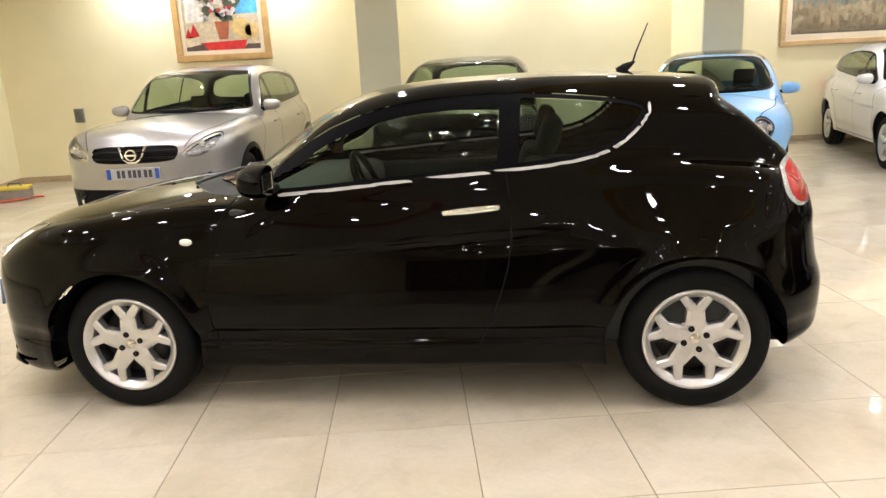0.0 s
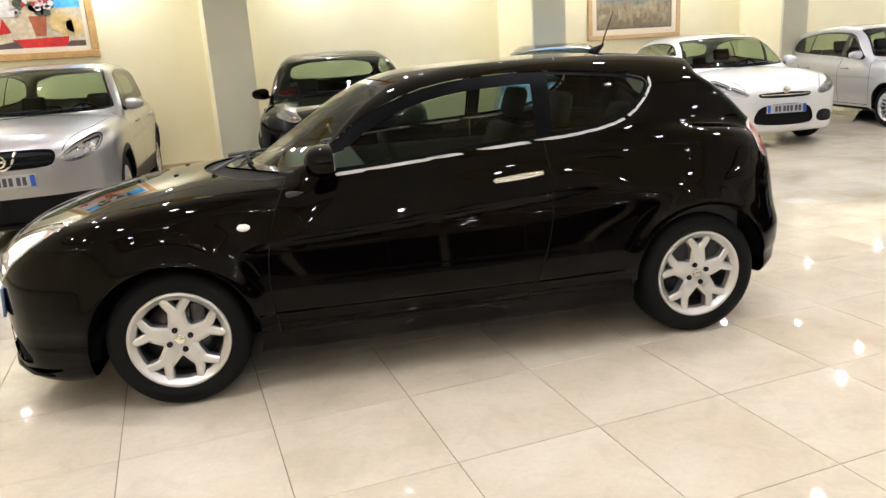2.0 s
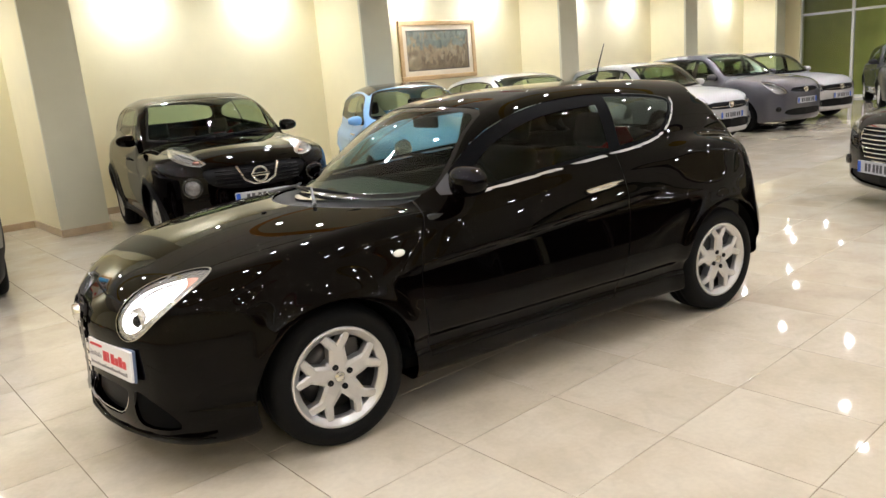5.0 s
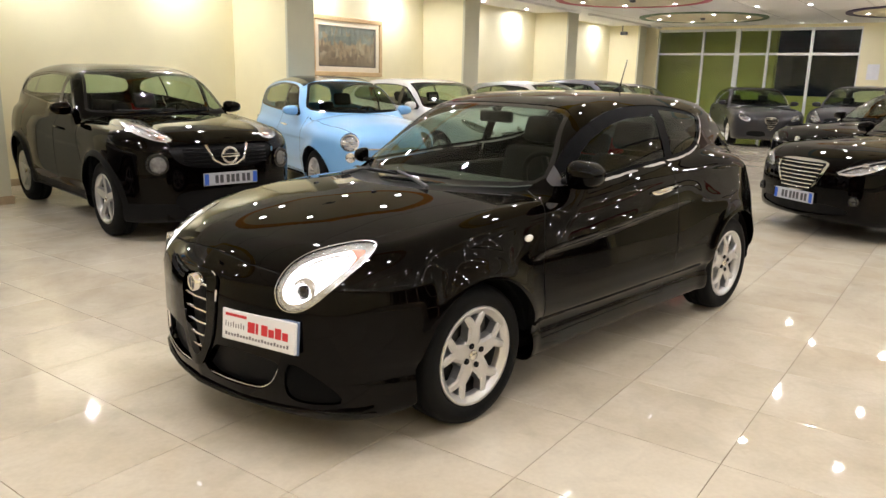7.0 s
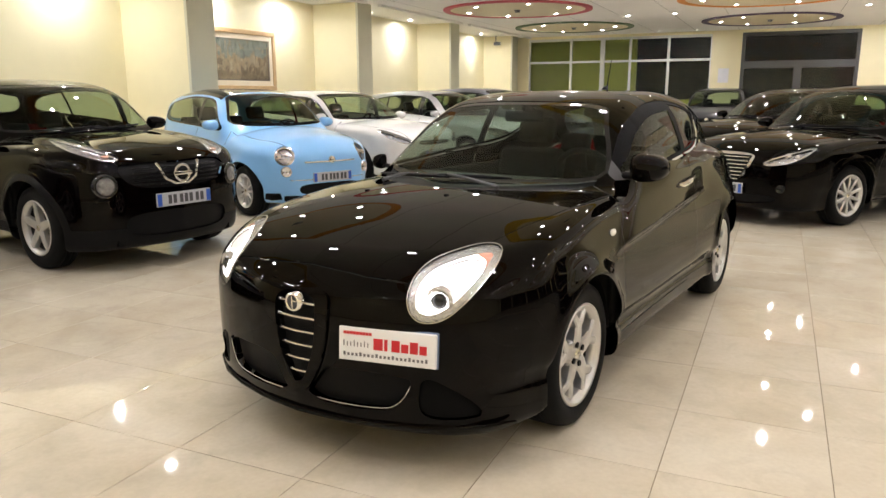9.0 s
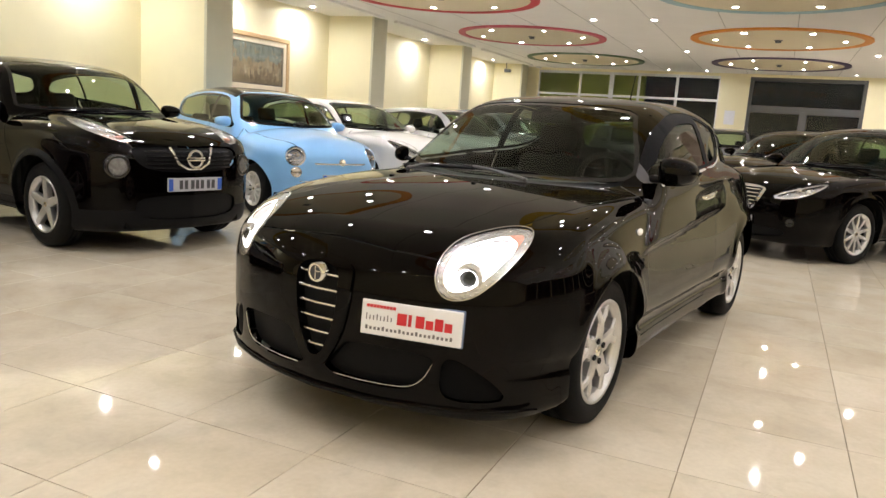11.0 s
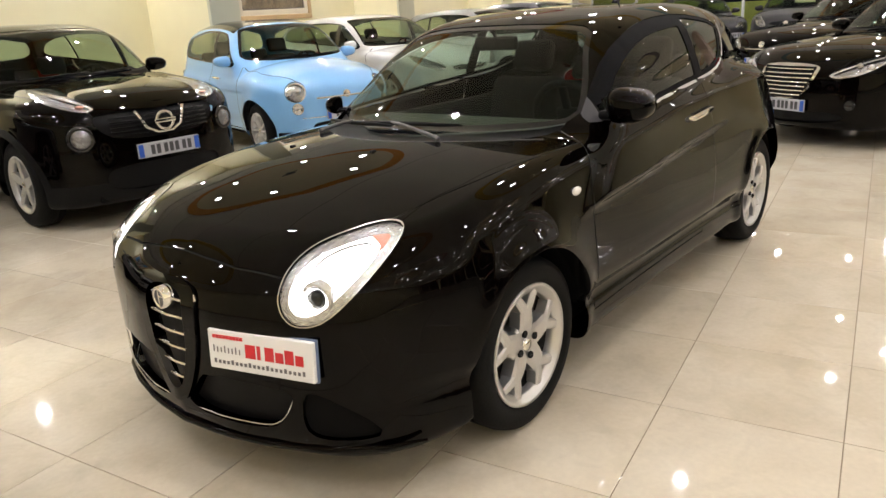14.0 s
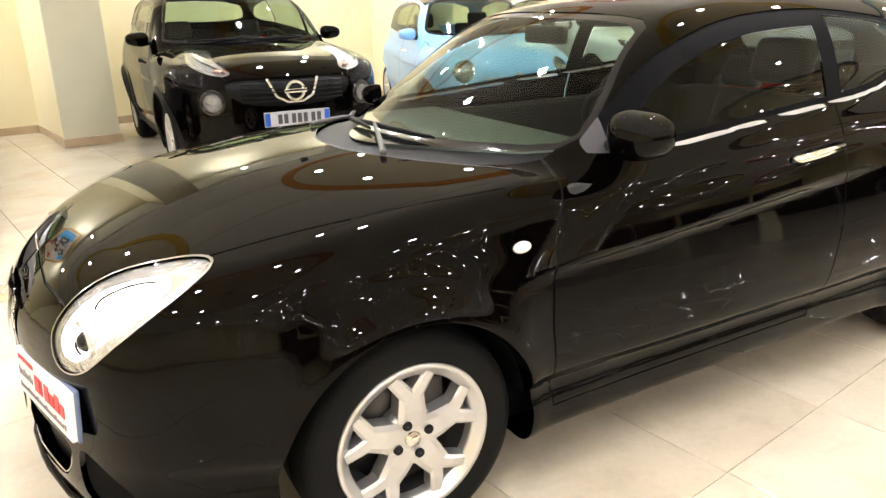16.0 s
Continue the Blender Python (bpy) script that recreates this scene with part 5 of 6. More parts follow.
# ---- the black hatchback ----
MITO = dict(
    hero=True, wheelbase=2.511, tyre=0.314, rim=0.218, track=0.80, half=0.86, dash=0.62, belt_z=0.99, cabin_end=2.75, screen_mid=1.55,
    wrap=0.36, back_wrap=0.55, crown=0.085, hood_crown=0.10, edge=0.16, shoulder=0.08, rail=0.13, waist=0.035, flare=0.016,
    nose=((0.05, -0.60), (0.13, -0.78), (0.20, -0.86), (0.30, -0.872), (0.45, -0.872), (0.58, -0.872), (0.68, -0.855), (0.76, -0.80), (0.85, -0.70), (1.6, -0.3)),
    sweep=((0.0, 0.0), (0.2, 0.018), (0.4, 0.066), (0.55, 0.125), (0.70, 0.23), (0.80, 0.36), (0.95, 0.62)),
    tail=((0.1, 2.95), (0.22, 3.06), (0.34, 3.15), (0.50, 3.16), (0.62, 3.13), (0.80, 3.10), (0.95, 3.05), (1.02, 3.01), (1.12, 2.92), (1.22, 2.81), (1.31, 2.70), (1.36, 2.70), (1.5, 2.66)),
    tail_sweep=((0.0, 0.0), (0.3, 0.018), (0.5, 0.055), (0.65, 0.11), (0.78, 0.195), (0.95, 0.42)),
    top=((-1.0, 0.62), (-0.86, 0.715), (-0.75, 0.785), (-0.60, 0.838), (-0.40, 0.890), (-0.13, 0.938), (0.20, 0.972), (0.45, 0.985), (0.75, 0.992), (1.4, 1.045), (1.72, 1.07), (2.0, 1.095), (2.3, 1.11), (2.7, 1.075), (2.95, 1.03), (3.2, 0.99)),
    belt=((0.0, 0.95), (0.75, 0.98), (1.72, 1.05), (2.3, 1.10), (3.2, 1.0)),
    roof=((-0.2, 0.60), (0.10, 0.77), (0.36, 0.970), (0.60, 1.135), (0.83, 1.285), (0.98, 1.352), (1.166, 1.394), (1.454, 1.421), (1.873, 1.428), (2.282, 1.416), (2.549, 1.394), (2.72, 1.372), (3.0, 1.32)),
    wide=((-1.0, 0.70), (-0.7, 0.79), (-0.36, 0.838), (0.0, 0.850), (0.45, 0.844), (0.85, 0.838), (1.3, 0.838), (1.8, 0.846), (2.2, 0.853), (2.5, 0.854), (2.8, 0.836), (3.2, 0.74)),
    tuck=((0.05, 0.13), (0.17, 0.055), (0.22, 0.030), (0.28, 0.024), (0.315, 0.026), (0.345, 0.038), (0.375, 0.033), (0.41, 0.010), (0.45, 0.001), (0.48, 0.0), (0.54, 0.006), (0.62, 0.018), (0.70, 0.033), (0.78, 0.050), (0.86, 0.068), (0.92, 0.083), (0.98, 0.101), (1.1, 0.15), (1.5, 0.33)),
    sill=((-1.0, 0.17), (-0.6, 0.15), (-0.40, 0.17), (-0.32, 0.215), (0.3, 0.200), (0.45, 0.195), (2.1, 0.205), (2.6, 0.25), (3.2, 0.28)),
    green=((0.7, 0.835), (0.98, 0.752), (1.15, 0.695), (1.30, 0.625), (1.38, 0.57), (1.5, 0.46)),
    taper=((0.0, 0.0), (0.4, 0.0), (1.2, 0.0), (1.8, 0.012), (2.2, 0.045), (2.5, 0.085), (2.8, 0.14), (3.1, 0.2)),
    arches=((-0.008, 0.302, 0.366), (2.508, 0.305, 0.376)),
    extra=lambda x, z: 0.020 * np.exp(-((x + 0.02) / 0.36) ** 2 - ((z - 0.66) / 0.12) ** 2) + 0.026 * np.exp(-((x - 2.45) / 0.40) ** 2 - ((z - 0.74) / 0.14) ** 2) + 0.010 * np.exp(-((z - 0.40) / 0.05) ** 2 - ((x - 1.25) / 0.62) ** 6),
)
MITO_POSE = pose(-0.8146, 3.5386, 0, 0, 0, -8.52)
mito = thing("hatchback_car", "glossy black three-door hatchback with lit headlamps on the showroom floor", "car", MITO_POSE)
sh = Shell(car_function(MITO), (-1.0, 0, 0.05), (3.3, 0.98, 1.50), 0.018)
for ax, az, r in MITO["arches"]:
    sh.cut(lambda x, y, z: np.hypot(x - ax, z - az) - r, "gone", where=lambda x, y, z: (y > 0.45) & (z < 0.75))
DLO = rounded([(0.60, 0.988), (0.735, 1.09), (0.921, 1.225), (1.144, 1.308), (1.334, 1.342), (1.52, 1.355), (1.714, 1.359), (1.883, 1.352), (2.105, 1.331), (2.259, 1.308), (2.325, 1.285), (2.325, 1.245), (2.255, 1.170), (2.15, 1.105), (1.98, 1.072), (1.721, 1.052), (1.4, 1.033), (1.04, 1.003), (0.74, 0.984)], 1)
high = lambda x, y, z: (y > 0.3) & (z > 0.9)
sh.cut(lambda x, y, z: poly_distance(x, z, DLO), "seal", where=high)
sh.cut(lambda x, y, z: poly_distance(x, z, DLO) + 0.018, "glass", among=("seal",))
sh.cut(lambda x, y, z: np.abs(x - 1.75 - 0.05 * (z - 1.2)) - 0.045, "seal", among=("glass",))
sh.cut(lambda x, y, z: x - 0.70 - 0.25 * (z - 1.0), "sail", among=("seal", "glass"))
half_up = lambda x: np.interp(x, (0.70, 0.735, 0.92, 1.14, 1.33, 1.72), (1.02, 1.045, 1.115, 1.165, 1.195, 1.215))
sh.cut(lambda x, y, z: -(poly_distance(x, z, DLO) + 0.056), "deflector", among=("glass",), where=lambda x, y, z: (y > 0.3) & (x < 1.72) & (z > half_up(x)))
TRIM = [(0.76, 0.976), (1.04, 0.995), (1.4, 1.025), (1.721, 1.044), (1.98, 1.063), (2.155, 1.098), (2.265, 1.165), (2.337, 1.245), (2.337, 1.285)]
sh.cut(lambda x, y, z: poly_distance(x, z, rounded(TRIM, 1, False), False) - 0.0070, "trim", among=("paint", "seal"), where=high)
SCREEN = rounded([(-0.2, 0.972), (0.5, 0.976), (0.665, 1.0), (0.62, 1.12), (0.535, 1.26), (0.49, 1.335), (0.3, 1.358), (-0.2, 1.362)], 1)
sh.cut(lambda x, y, z: poly_distance(y, z, SCREEN), "screen_edge", where=lambda x, y, z: (x < 1.3) & (z > 0.9))
sh.cut(lambda x, y, z: poly_distance(y, z, SCREEN) + 0.018, "screen", among=("screen_edge",))
sh.cut(lambda x, y, z: poly_distance(x - 0.9 * y * y, y, [(0.12, -1), (0.5, -1), (0.5, 0.62), (0.20, 0.62), (0.12, 0.5)]), "cowl", where=lambda x, y, z: (z > 0.90) & (x < 0.75))
BACK = rounded([(-0.2, 1.06), (0.46, 1.07), (0.55, 1.12), (0.48, 1.29), (-0.2, 1.315)], 1)
sh.cut(lambda x, y, z: poly_distance(y, z, BACK), "backlight", where=lambda x, y, z: (x > 2.6) & (z > 1.0))
LAMP = rounded([(0.012, 0.495), (0.014, 0.55), (0.036, 0.61), (0.09, 0.662), (0.17, 0.695), (0.282, 0.726), (0.356, 0.718), (0.346, 0.664), (0.288, 0.583), (0.221, 0.510), (0.157, 0.455), (0.092, 0.436), (0.04, 0.448)], 2)
lamp_u, lamp_v = lambda x, y: 0.484 * x + 0.875 * y - 0.009, lambda x, y, z: 0.985 * z - 0.174 * (0.484 * y - 0.875 * x)
lamp_d = lambda x, y, z: poly_distance(lamp_u(x, y), lamp_v(x, y, z), LAMP)
by_lamp = lambda x, y, z: (x < -0.25) & (y > 0.3) & (z > 0.5)
sh.cut(lamp_d, "lamp_rim", where=by_lamp)
sh.cut(lambda x, y, z: lamp_d(x, y, z) + 0.0035, "lamp_bezel", among=("lamp_rim",))
sh.cut(lambda x, y, z: lamp_d(x, y, z) + 0.030, "lamp_lit", among=("lamp_bezel",))
UPPER = rounded([(0.095, 0.598), (0.145, 0.648), (0.24, 0.676), (0.285, 0.664), (0.262, 0.600), (0.205, 0.580), (0.15, 0.586)], 2)
sh.cut(lambda x, y, z: poly_distance(lamp_u(x, y), lamp_v(x, y, z), UPPER), "lamp_upper", among=("lamp_lit",))
AMBER = rounded([(0.250, 0.690), (0.325, 0.700), (0.318, 0.648), (0.284, 0.604), (0.280, 0.625), (0.296, 0.660), (0.280, 0.676)], 1)
sh.cut(lambda x, y, z: poly_distance(lamp_u(x, y), lamp_v(x, y, z), AMBER), "lamp_amber", among=("lamp_lit", "lamp_upper"))
sh.cut(lambda x, y, z: np.hypot(lamp_u(x, y) - 0.128, lamp_v(x, y, z) - 0.520) - 0.031, "lamp_eye", among=("lamp_lit",))
ahead = lambda x, y, z: x < -0.5
FRAME = rounded([(-0.15, 0.70), (0.15, 0.70), (0.162, 0.60), (0.135, 0.45), (0.088, 0.35), (0.04, 0.28), (-0.04, 0.28), (-0.162, 0.6)], 2)
OPEN = rounded([(-0.10, 0.675), (0.10, 0.675), (0.10, 0.56), (0.086, 0.46), (0.06, 0.39), (0.03, 0.325), (-0.03, 0.325), (-0.10, 0.56)], 2)
sh.cut(lambda x, y, z: poly_distance(y, z, FRAME), "shield", where=ahead)
sh.cut(lambda x, y, z: poly_distance(y, z, OPEN), "grille", among=("shield",))
INTAKE = rounded([(0.03, 0.262), (0.36, 0.258), (0.435, 0.29), (0.478, 0.375), (0.46, 0.405), (0.15, 0.415), (0.10, 0.36)], 1)
sh.cut(lambda x, y, z: poly_distance(y, z, INTAKE), "intake", where=ahead)
FOG = rounded([(0.505, 0.405), (0.565, 0.395), (0.66, 0.325), (0.70, 0.262), (0.66, 0.246), (0.52, 0.246), (0.495, 0.30)], 2)
sh.cut(lambda x, y, z: poly_distance(y, z, FOG), "fog", where=lambda x, y, z: x < -0.35)
side = lambda x, y, z: (y > 0.55) & (z < 1.1)
for line_pts in ([(0.545, 0.99), (0.453, 0.803), (0.415, 0.6), (0.425, 0.42), (0.44, 0.29)], [(1.735, 1.035), (1.752, 0.85), (1.745, 0.70), (1.712, 0.57), (1.662, 0.44), (1.60, 0.30)], [(0.44, 0.295), (1.60, 0.30)]):
    sh.groove(rounded(line_pts, 1, False), 0.0028, "gap", "xz", side)
sh.groove([(-0.765, -0.1), (-0.768, 0.12), (-0.765, 0.26), (-0.735, 0.43)], 0.003, "gap", "xy", lambda x, y, z: (z > 0.6) & (x < -0.6))
sh.groove([(-0.44, 0.59), (-0.1, 0.655), (0.25, 0.70), (0.53, 0.715)], 0.0025, "gap", "xy", lambda x, y, z: (z > 0.8) & (x < 0.6))
sh.cut(lambda x, y, z: np.hypot(x - 2.950, (z - 0.955) * 0.95) - 0.095, "tail_rim", where=lambda x, y, z: (x > 2.6) & (y > 0.35))
sh.cut(lambda x, y, z: np.hypot(x - 2.966, (z - 0.955) * 0.95) - 0.086, "tail", among=("tail_rim",))
sh.cut(lambda x, y, z: z - 0.235 - 0.3 * np.maximum(x + 0.30, 0), "lip", where=lambda x, y, z: x < -0.30)

sh.take("body", "paint", M_BLACK, mito, "gloss black bodywork")
for tag_name, part_name, mat, lab, sink in (("gap", "shut_line", M_GAP, "dark shut lines", 0.005), ("cowl", "cowl", M_COWL, "black plastic cowl", 0.012), ("screen_edge", "screen_border", M_GLOSSBLACK, "black screen border", 0.003), ("screen", "windscreen", M_SCREEN, "clear windscreen", 0.004),
                                            ("backlight", "rear_window", M_DARKGLASS, "dark tailgate window", 0.004), ("shield", "grille_shield", M_BLACK, "black shield round the grille", -0.010), ("grille", "grille_mesh", M_PLASTIC, "black grille mesh", 0.03), ("intake", "lower_intake", M_COWL, "black lower air intake", 0.035), ("lip", "bumper_lip", M_BLACK, "black bumper lip", 0.0)):
    for s in (-1, 1) if tag_name == "intake" else ("both",):
        sh.take(part_name, tag_name, mat, mito, lab, s, sink)
for s in (-1, 1):
    sh.take("window_seal", "seal", M_SEAL, mito, "black window surround", s, 0.004)
    sh.take("wind_deflector", "deflector", M_SEAL, mito, "dark wind deflector over the door window", s, 0.003)
    sh.take("mirror_sail", "sail", M_SAIL, mito, "grey plastic mirror corner", s, 0.002)
    sh.take("chrome_strip", "trim", M_STRIP, mito, "satin chrome strip under the windows", s, -0.006)
    sh.take("door_window", "glass", M_HEROGLASS, mito, "tinted door window", s, 0.008, keep=lambda x, y, z: x < 1.75)
    sh.take("quarter_window", "glass", M_HEROGLASS, mito, "tinted fixed rear side window", s, 0.008, keep=lambda x, y, z: x > 1.75)
    lamp = sh.take("headlamp", ("lamp_bezel", "lamp_lit", "lamp_amber", "lamp_eye", "lamp_upper"), M_LENS, mito, "teardrop headlamp, switched on", s)
    sh.take("lamp_rim", "lamp_rim", M_SATIN, lamp, "thin chrome rim", s, -0.003)
    sh.take("bezel", "lamp_bezel", M_RIMGLASS, lamp, "silver lamp surround", s, 0.006)
    sh.take("reflector", "lamp_lit", M_LIT, lamp, "glowing white reflector", s, 0.008)
    sh.take("upper_bowl", "lamp_upper", M_DIMLIT, lamp, "pinkish dim upper bowl", s, 0.014)
    sh.take("indicator", "lamp_amber", M_AMBER, lamp, "amber indicator", s, 0.006)
    eye_at = np.mean([sh.v[i] for fc, t in zip(sh.faces, sh.tags) if t == "lamp_eye" for i in fc], 0)
    bm = bmesh.new()
    mm = look((eye_at[0] + 0.012, s * (eye_at[1] - 0.006), eye_at[2] - 0.004), (eye_at[0] + 1, s * (eye_at[1] - 0.25), eye_at[2]))
    lathe(bm, [(0.001, 0.018), (0.014, 0.015), (0.023, 0.006), (0.026, -0.008)], 24, "z", m=mm)
    part("projector", bm, M_GLOSSBLACK, lamp, "dark projector eye", True)
    bm = bmesh.new()
    lathe(bm, [(0.026, -0.010), (0.031, -0.002), (0.044, 0.008), (0.050, 0.006), (0.053, -0.02)], 28, "z", m=mm)
    part("projector_ring", bm, M_RIMGLASS, lamp, "silver ring round the projector", True)
    sh.take("fog_pocket", "fog", M_WELL, mito, "black fog lamp pocket", s, 0.015)
    fog_y, fog_z = 0.565, 0.30
    bm = bmesh.new()
    lathe(bm, [(0.001, -0.004), (0.030, -0.004), (0.032, -0.014), (0.040, -0.012), (0.042, 0.03)], 20, "x", m=pose(-0.672, s * fog_y, fog_z, 0, 0, -s * 25))
    part("fog_lamp", bm, M_COWL, mito, "small dark fog lamp", True)
    tl = sh.take("tail_lamp", "tail", M_REDLENS, mito, "round red tail lamp", s)
    sh.take("tail_rim", "tail_rim", M_RIMGLASS, tl, "clear silver tail lamp rim", s, -0.003)
    bm = bmesh.new()
    bmesh.ops.create_uvsphere(bm, u_segments=20, v_segments=10, radius=1, matrix=pose(0.334, s * 0.800, 0.790) @ Matrix.Diagonal((0.029, 0.011, 0.0165, 1)))
    part("side_marker", bm, M_MARKER, mito, "clear oval side marker", True)
    bm = bmesh.new()
    tube(bm, [(1.455, s * 0.766, 0.884), (1.475, s * 0.797, 0.886), (1.58, s * 0.805, 0.896), (1.695, s * 0.797, 0.903), (1.715, s * 0.766, 0.903)], [0.009, 0.014, 0.016, 0.015, 0.010], 10)
    part("door_handle", bm, M_CHROME, mito, "chrome door handle", True)
for x in (0.0, 2.511):
    for s in (-1, 1):
        wheel(mito, x, s, MITO, "y5")
for ax, az, r in MITO["arches"]:
    arch_liner(mito, ax, az, r, MITO)
underbody(mito, MITO)
cabin(mito, MITO)
door_mirror(mito, 0.705, 0.835, 1.050, 0.085, 0.092, 0.068, M_BLACK, (-1,))
door_mirror(mito, 0.645, 0.755, 1.015, 0.058, 0.030, 0.042, M_BLACK, (1,))    # folded in
nose_m = lambda y, z: float(np.interp(z, [p[0] for p in MITO["nose"]], [p[1] for p in MITO["nose"]]) + np.interp(abs(y), [p[0] for p in MITO["sweep"]], [p[1] for p in MITO["sweep"]]))
for z, w in ((0.632, 0.098), (0.577, 0.097), (0.522, 0.090), (0.468, 0.080), (0.413, 0.062), (0.362, 0.040)):
    grille_bars(mito, (z,), -w, w, nose_m, M_CHROME, 0.011, proud=-0.006)
for s in (-1, 1):
    bm = bmesh.new()
    line_pts = rounded([(0.09, 0.27), (0.36, 0.266), (0.435, 0.297), (0.474, 0.378)], 2, False)
    tube(bm, [(nose_m(y, z) - 0.001, s * y, z) for y, z in line_pts], 0.0024, 6)
    part("intake_strip", bm, M_SATIN, mito, "thin chrome strip in the intake", True)
bm = bmesh.new()
lathe(bm, [(0.001, -0.010), (0.026, -0.010), (0.028, -0.015), (0.036, -0.013), (0.038, 0.02)], 32, "x", m=pose(-0.869, 0, 0.637))
badge = part("badge", bm, M_CHROME, mito, "round chrome badge", True)
bm = bmesh.new()
box(bm, (-0.883, -0.003, 0.613), (-0.878, 0.003, 0.661), 0.001)
box(bm, (-0.883, -0.022, 0.640), (-0.878, -0.002, 0.645), 0.001)
part("badge_device", bm, M_SATIN, badge, "plain silver device")
bm = bmesh.new()
lathe(bm, [(0.001, -0.0115), (0.0265, -0.0115), (0.0268, -0.009)], 28, "x", m=pose(-0.869, 0, 0.637))
part("badge_face", bm, material("dark badge enamel", (0.05, 0.05, 0.055), 0.3), badge, "dark badge face")
# dealer plate, set to one side of the shield; its lettering is plain bars
pm = pose(-0.811, -0.3925, 0.514, 0, 5, 15)
bm = bmesh.new()
box(bm, (-0.008, -0.1875, -0.062), (0.008, 0.1875, 0.062), 0.004, pm)
plate = part("dealer_plate", bm, M_WHITE, mito, "white dealer plate with red and dark bars")
bm = bmesh.new()
box(bm, (0.004, -0.192, -0.066), (0.016, 0.192, 0.066), 0.004, pm)
part("plate_holder", bm, material("blue grey plate holder", (0.12, 0.16, 0.26), 0.4), plate, "blue grey plate holder")
M_GREYINK = material("dark grey lettering", (0.14, 0.13, 0.14), 0.5)
M_REDINK = material("red lettering", (0.55, 0.02, 0.03), 0.4)


def plate_bar(name, u0, u1, z0, z1, mat):
    bm = bmesh.new()
    box(bm, (-0.0098, -u1, z0), (-0.0075, -u0, z1), 0, pm)
    part(name, bm, mat, plate)


u = -0.050
for w, h in ((0.036, 0.042), (0.012, 0.042), (0.0, 0), (0.031, 0.042), (0.027, 0.031), (0.030, 0.042), (0.027, 0.031)):
    if w:
        plate_bar("red_bar", u, u + w, -0.014, -0.014 + h, M_REDINK)
    u += w + (0.006 if w else 0.010)
for k in range(9):
    plate_bar("red_bar", -0.168 + 0.0125 * k, -0.1575 + 0.0125 * k, 0.036, 0.047, M_REDINK)
for k in range(21):
    plate_bar("dark_bar", -0.168 + 0.0158 * k, -0.168 + 0.0158 * k + 0.0085, -0.043, -0.043 + (0.010 if k % 4 else 0.014), M_GREYINK)
for k in range(8):
    plate_bar("dark_bar", -0.168 + 0.0135 * k, -0.1645 + 0.0135 * k, -0.008, 0.008 + 0.006 * (k % 3 == 0), M_GREYINK)
# bumper lip: a thin blade under the intake
bm = bmesh.new()
blade = [(-0.775 + 0.0775 * k, 0.216 - 0.012 * math.cos((-0.775 + 0.0775 * k) * 2.0)) for k in range(21)]
tube(bm, [(nose_m(y, 0.22) - 0.004, y, z) for y, z in blade], [0.006] + [0.012] * (len(blade) - 2) + [0.006], 8)
part("bumper_blade", bm, M_BLACK, mito, "gloss black blade along the bumper", True)
# aerial, wipers, tow cover, rear-view mirror, window sticker
bm = bmesh.new()
tube(bm, [(2.29, 0.02, 1.405), (2.32, 0.02, 1.430), (2.345, 0.02, 1.444), (2.365, 0.02, 1.458)], [0.028, 0.022, 0.013, 0.006], 10)
tube(bm, [(2.355, 0.02, 1.448), (2.370, 0.02, 1.50), (2.425, 0.02, 1.635)], [0.0045, 0.004, 0.0025], 8)
part("aerial", bm, M_PLASTIC, mito, "black roof aerial", True)
for way, arm in (([(0.50, 0.64), (0.38, 0.42), (0.325, 0.22), (0.30, 0.05)], [(0.21, 0.40), (0.33, 0.40), (0.36, 0.34)]), ([(0.36, 0.34), (0.335, 0.13), (0.345, -0.10), (0.38, -0.26)], [(0.185, -0.29), (0.24, -0.15), (0.33, 0.08)])):
    bm = bmesh.new()
    pts = rounded(way, 2, False)
    tube(bm, [(x, y, sh.top_z(x, y) + 0.016) for x, y in pts], [0.004 + 0.006 * math.sin(math.pi * k / (len(pts) - 1)) for k in range(len(pts))], 8)
    wiper = part("wiper", bm, M_PLASTIC, mito, "black wiper blade", True)
    bm = bmesh.new()
    pts = rounded(arm, 2, False)
    tube(bm, [(x, y, sh.top_z(x, y) + 0.012 + 0.016 * k / len(pts)) for k, (x, y) in enumerate(pts)], [0.011 - 0.006 * k / len(pts) for k in range(len(pts))], 8)
    part("wiper_arm", bm, M_ARM, wiper, "silver grey wiper arm", True)
bm = bmesh.new()
tube(bm, [(0.116 + 0.9 * y * y, y, sh.top_z(0.116 + 0.9 * y * y, y) + 0.001) for y in [-0.60 + 0.05 * k for k in range(19)]], 0.0022, 6)
part("bonnet_seal", bm, M_ARM, mito, "thin pale seal along the bonnet edge", True)
for y in (-0.13, 0.33):
    bm = bmesh.new()
    box(bm, (-0.022, y - 0.009, sh.top_z(-0.01, y) - 0.004), (0.002, y + 0.009, sh.top_z(-0.01, y) + 0.007), 0.004)
    part("washer_jet", bm, M_PLASTIC, mito, "small black washer jet")
bm = bmesh.new()
box(bm, (1.00, -0.12, 1.245), (1.03, 0.12, 1.31), 0.014)
tube(bm, [(1.02, 0, 1.30), (0.99, 0, 1.335)], 0.01, 6)
part("rear_view_mirror", bm, M_PLASTIC, mito, "black inside mirror")

# ---- the other cars ----
def car_paint(name, rgb, metal=0.0, rough=0.35):
    return material(name + " car paint", rgb, rough, metal=metal, vary=0.03, scale=40, coat=1.0, coat_rough=0.01, spec=0.3, coat_ior=1.4)


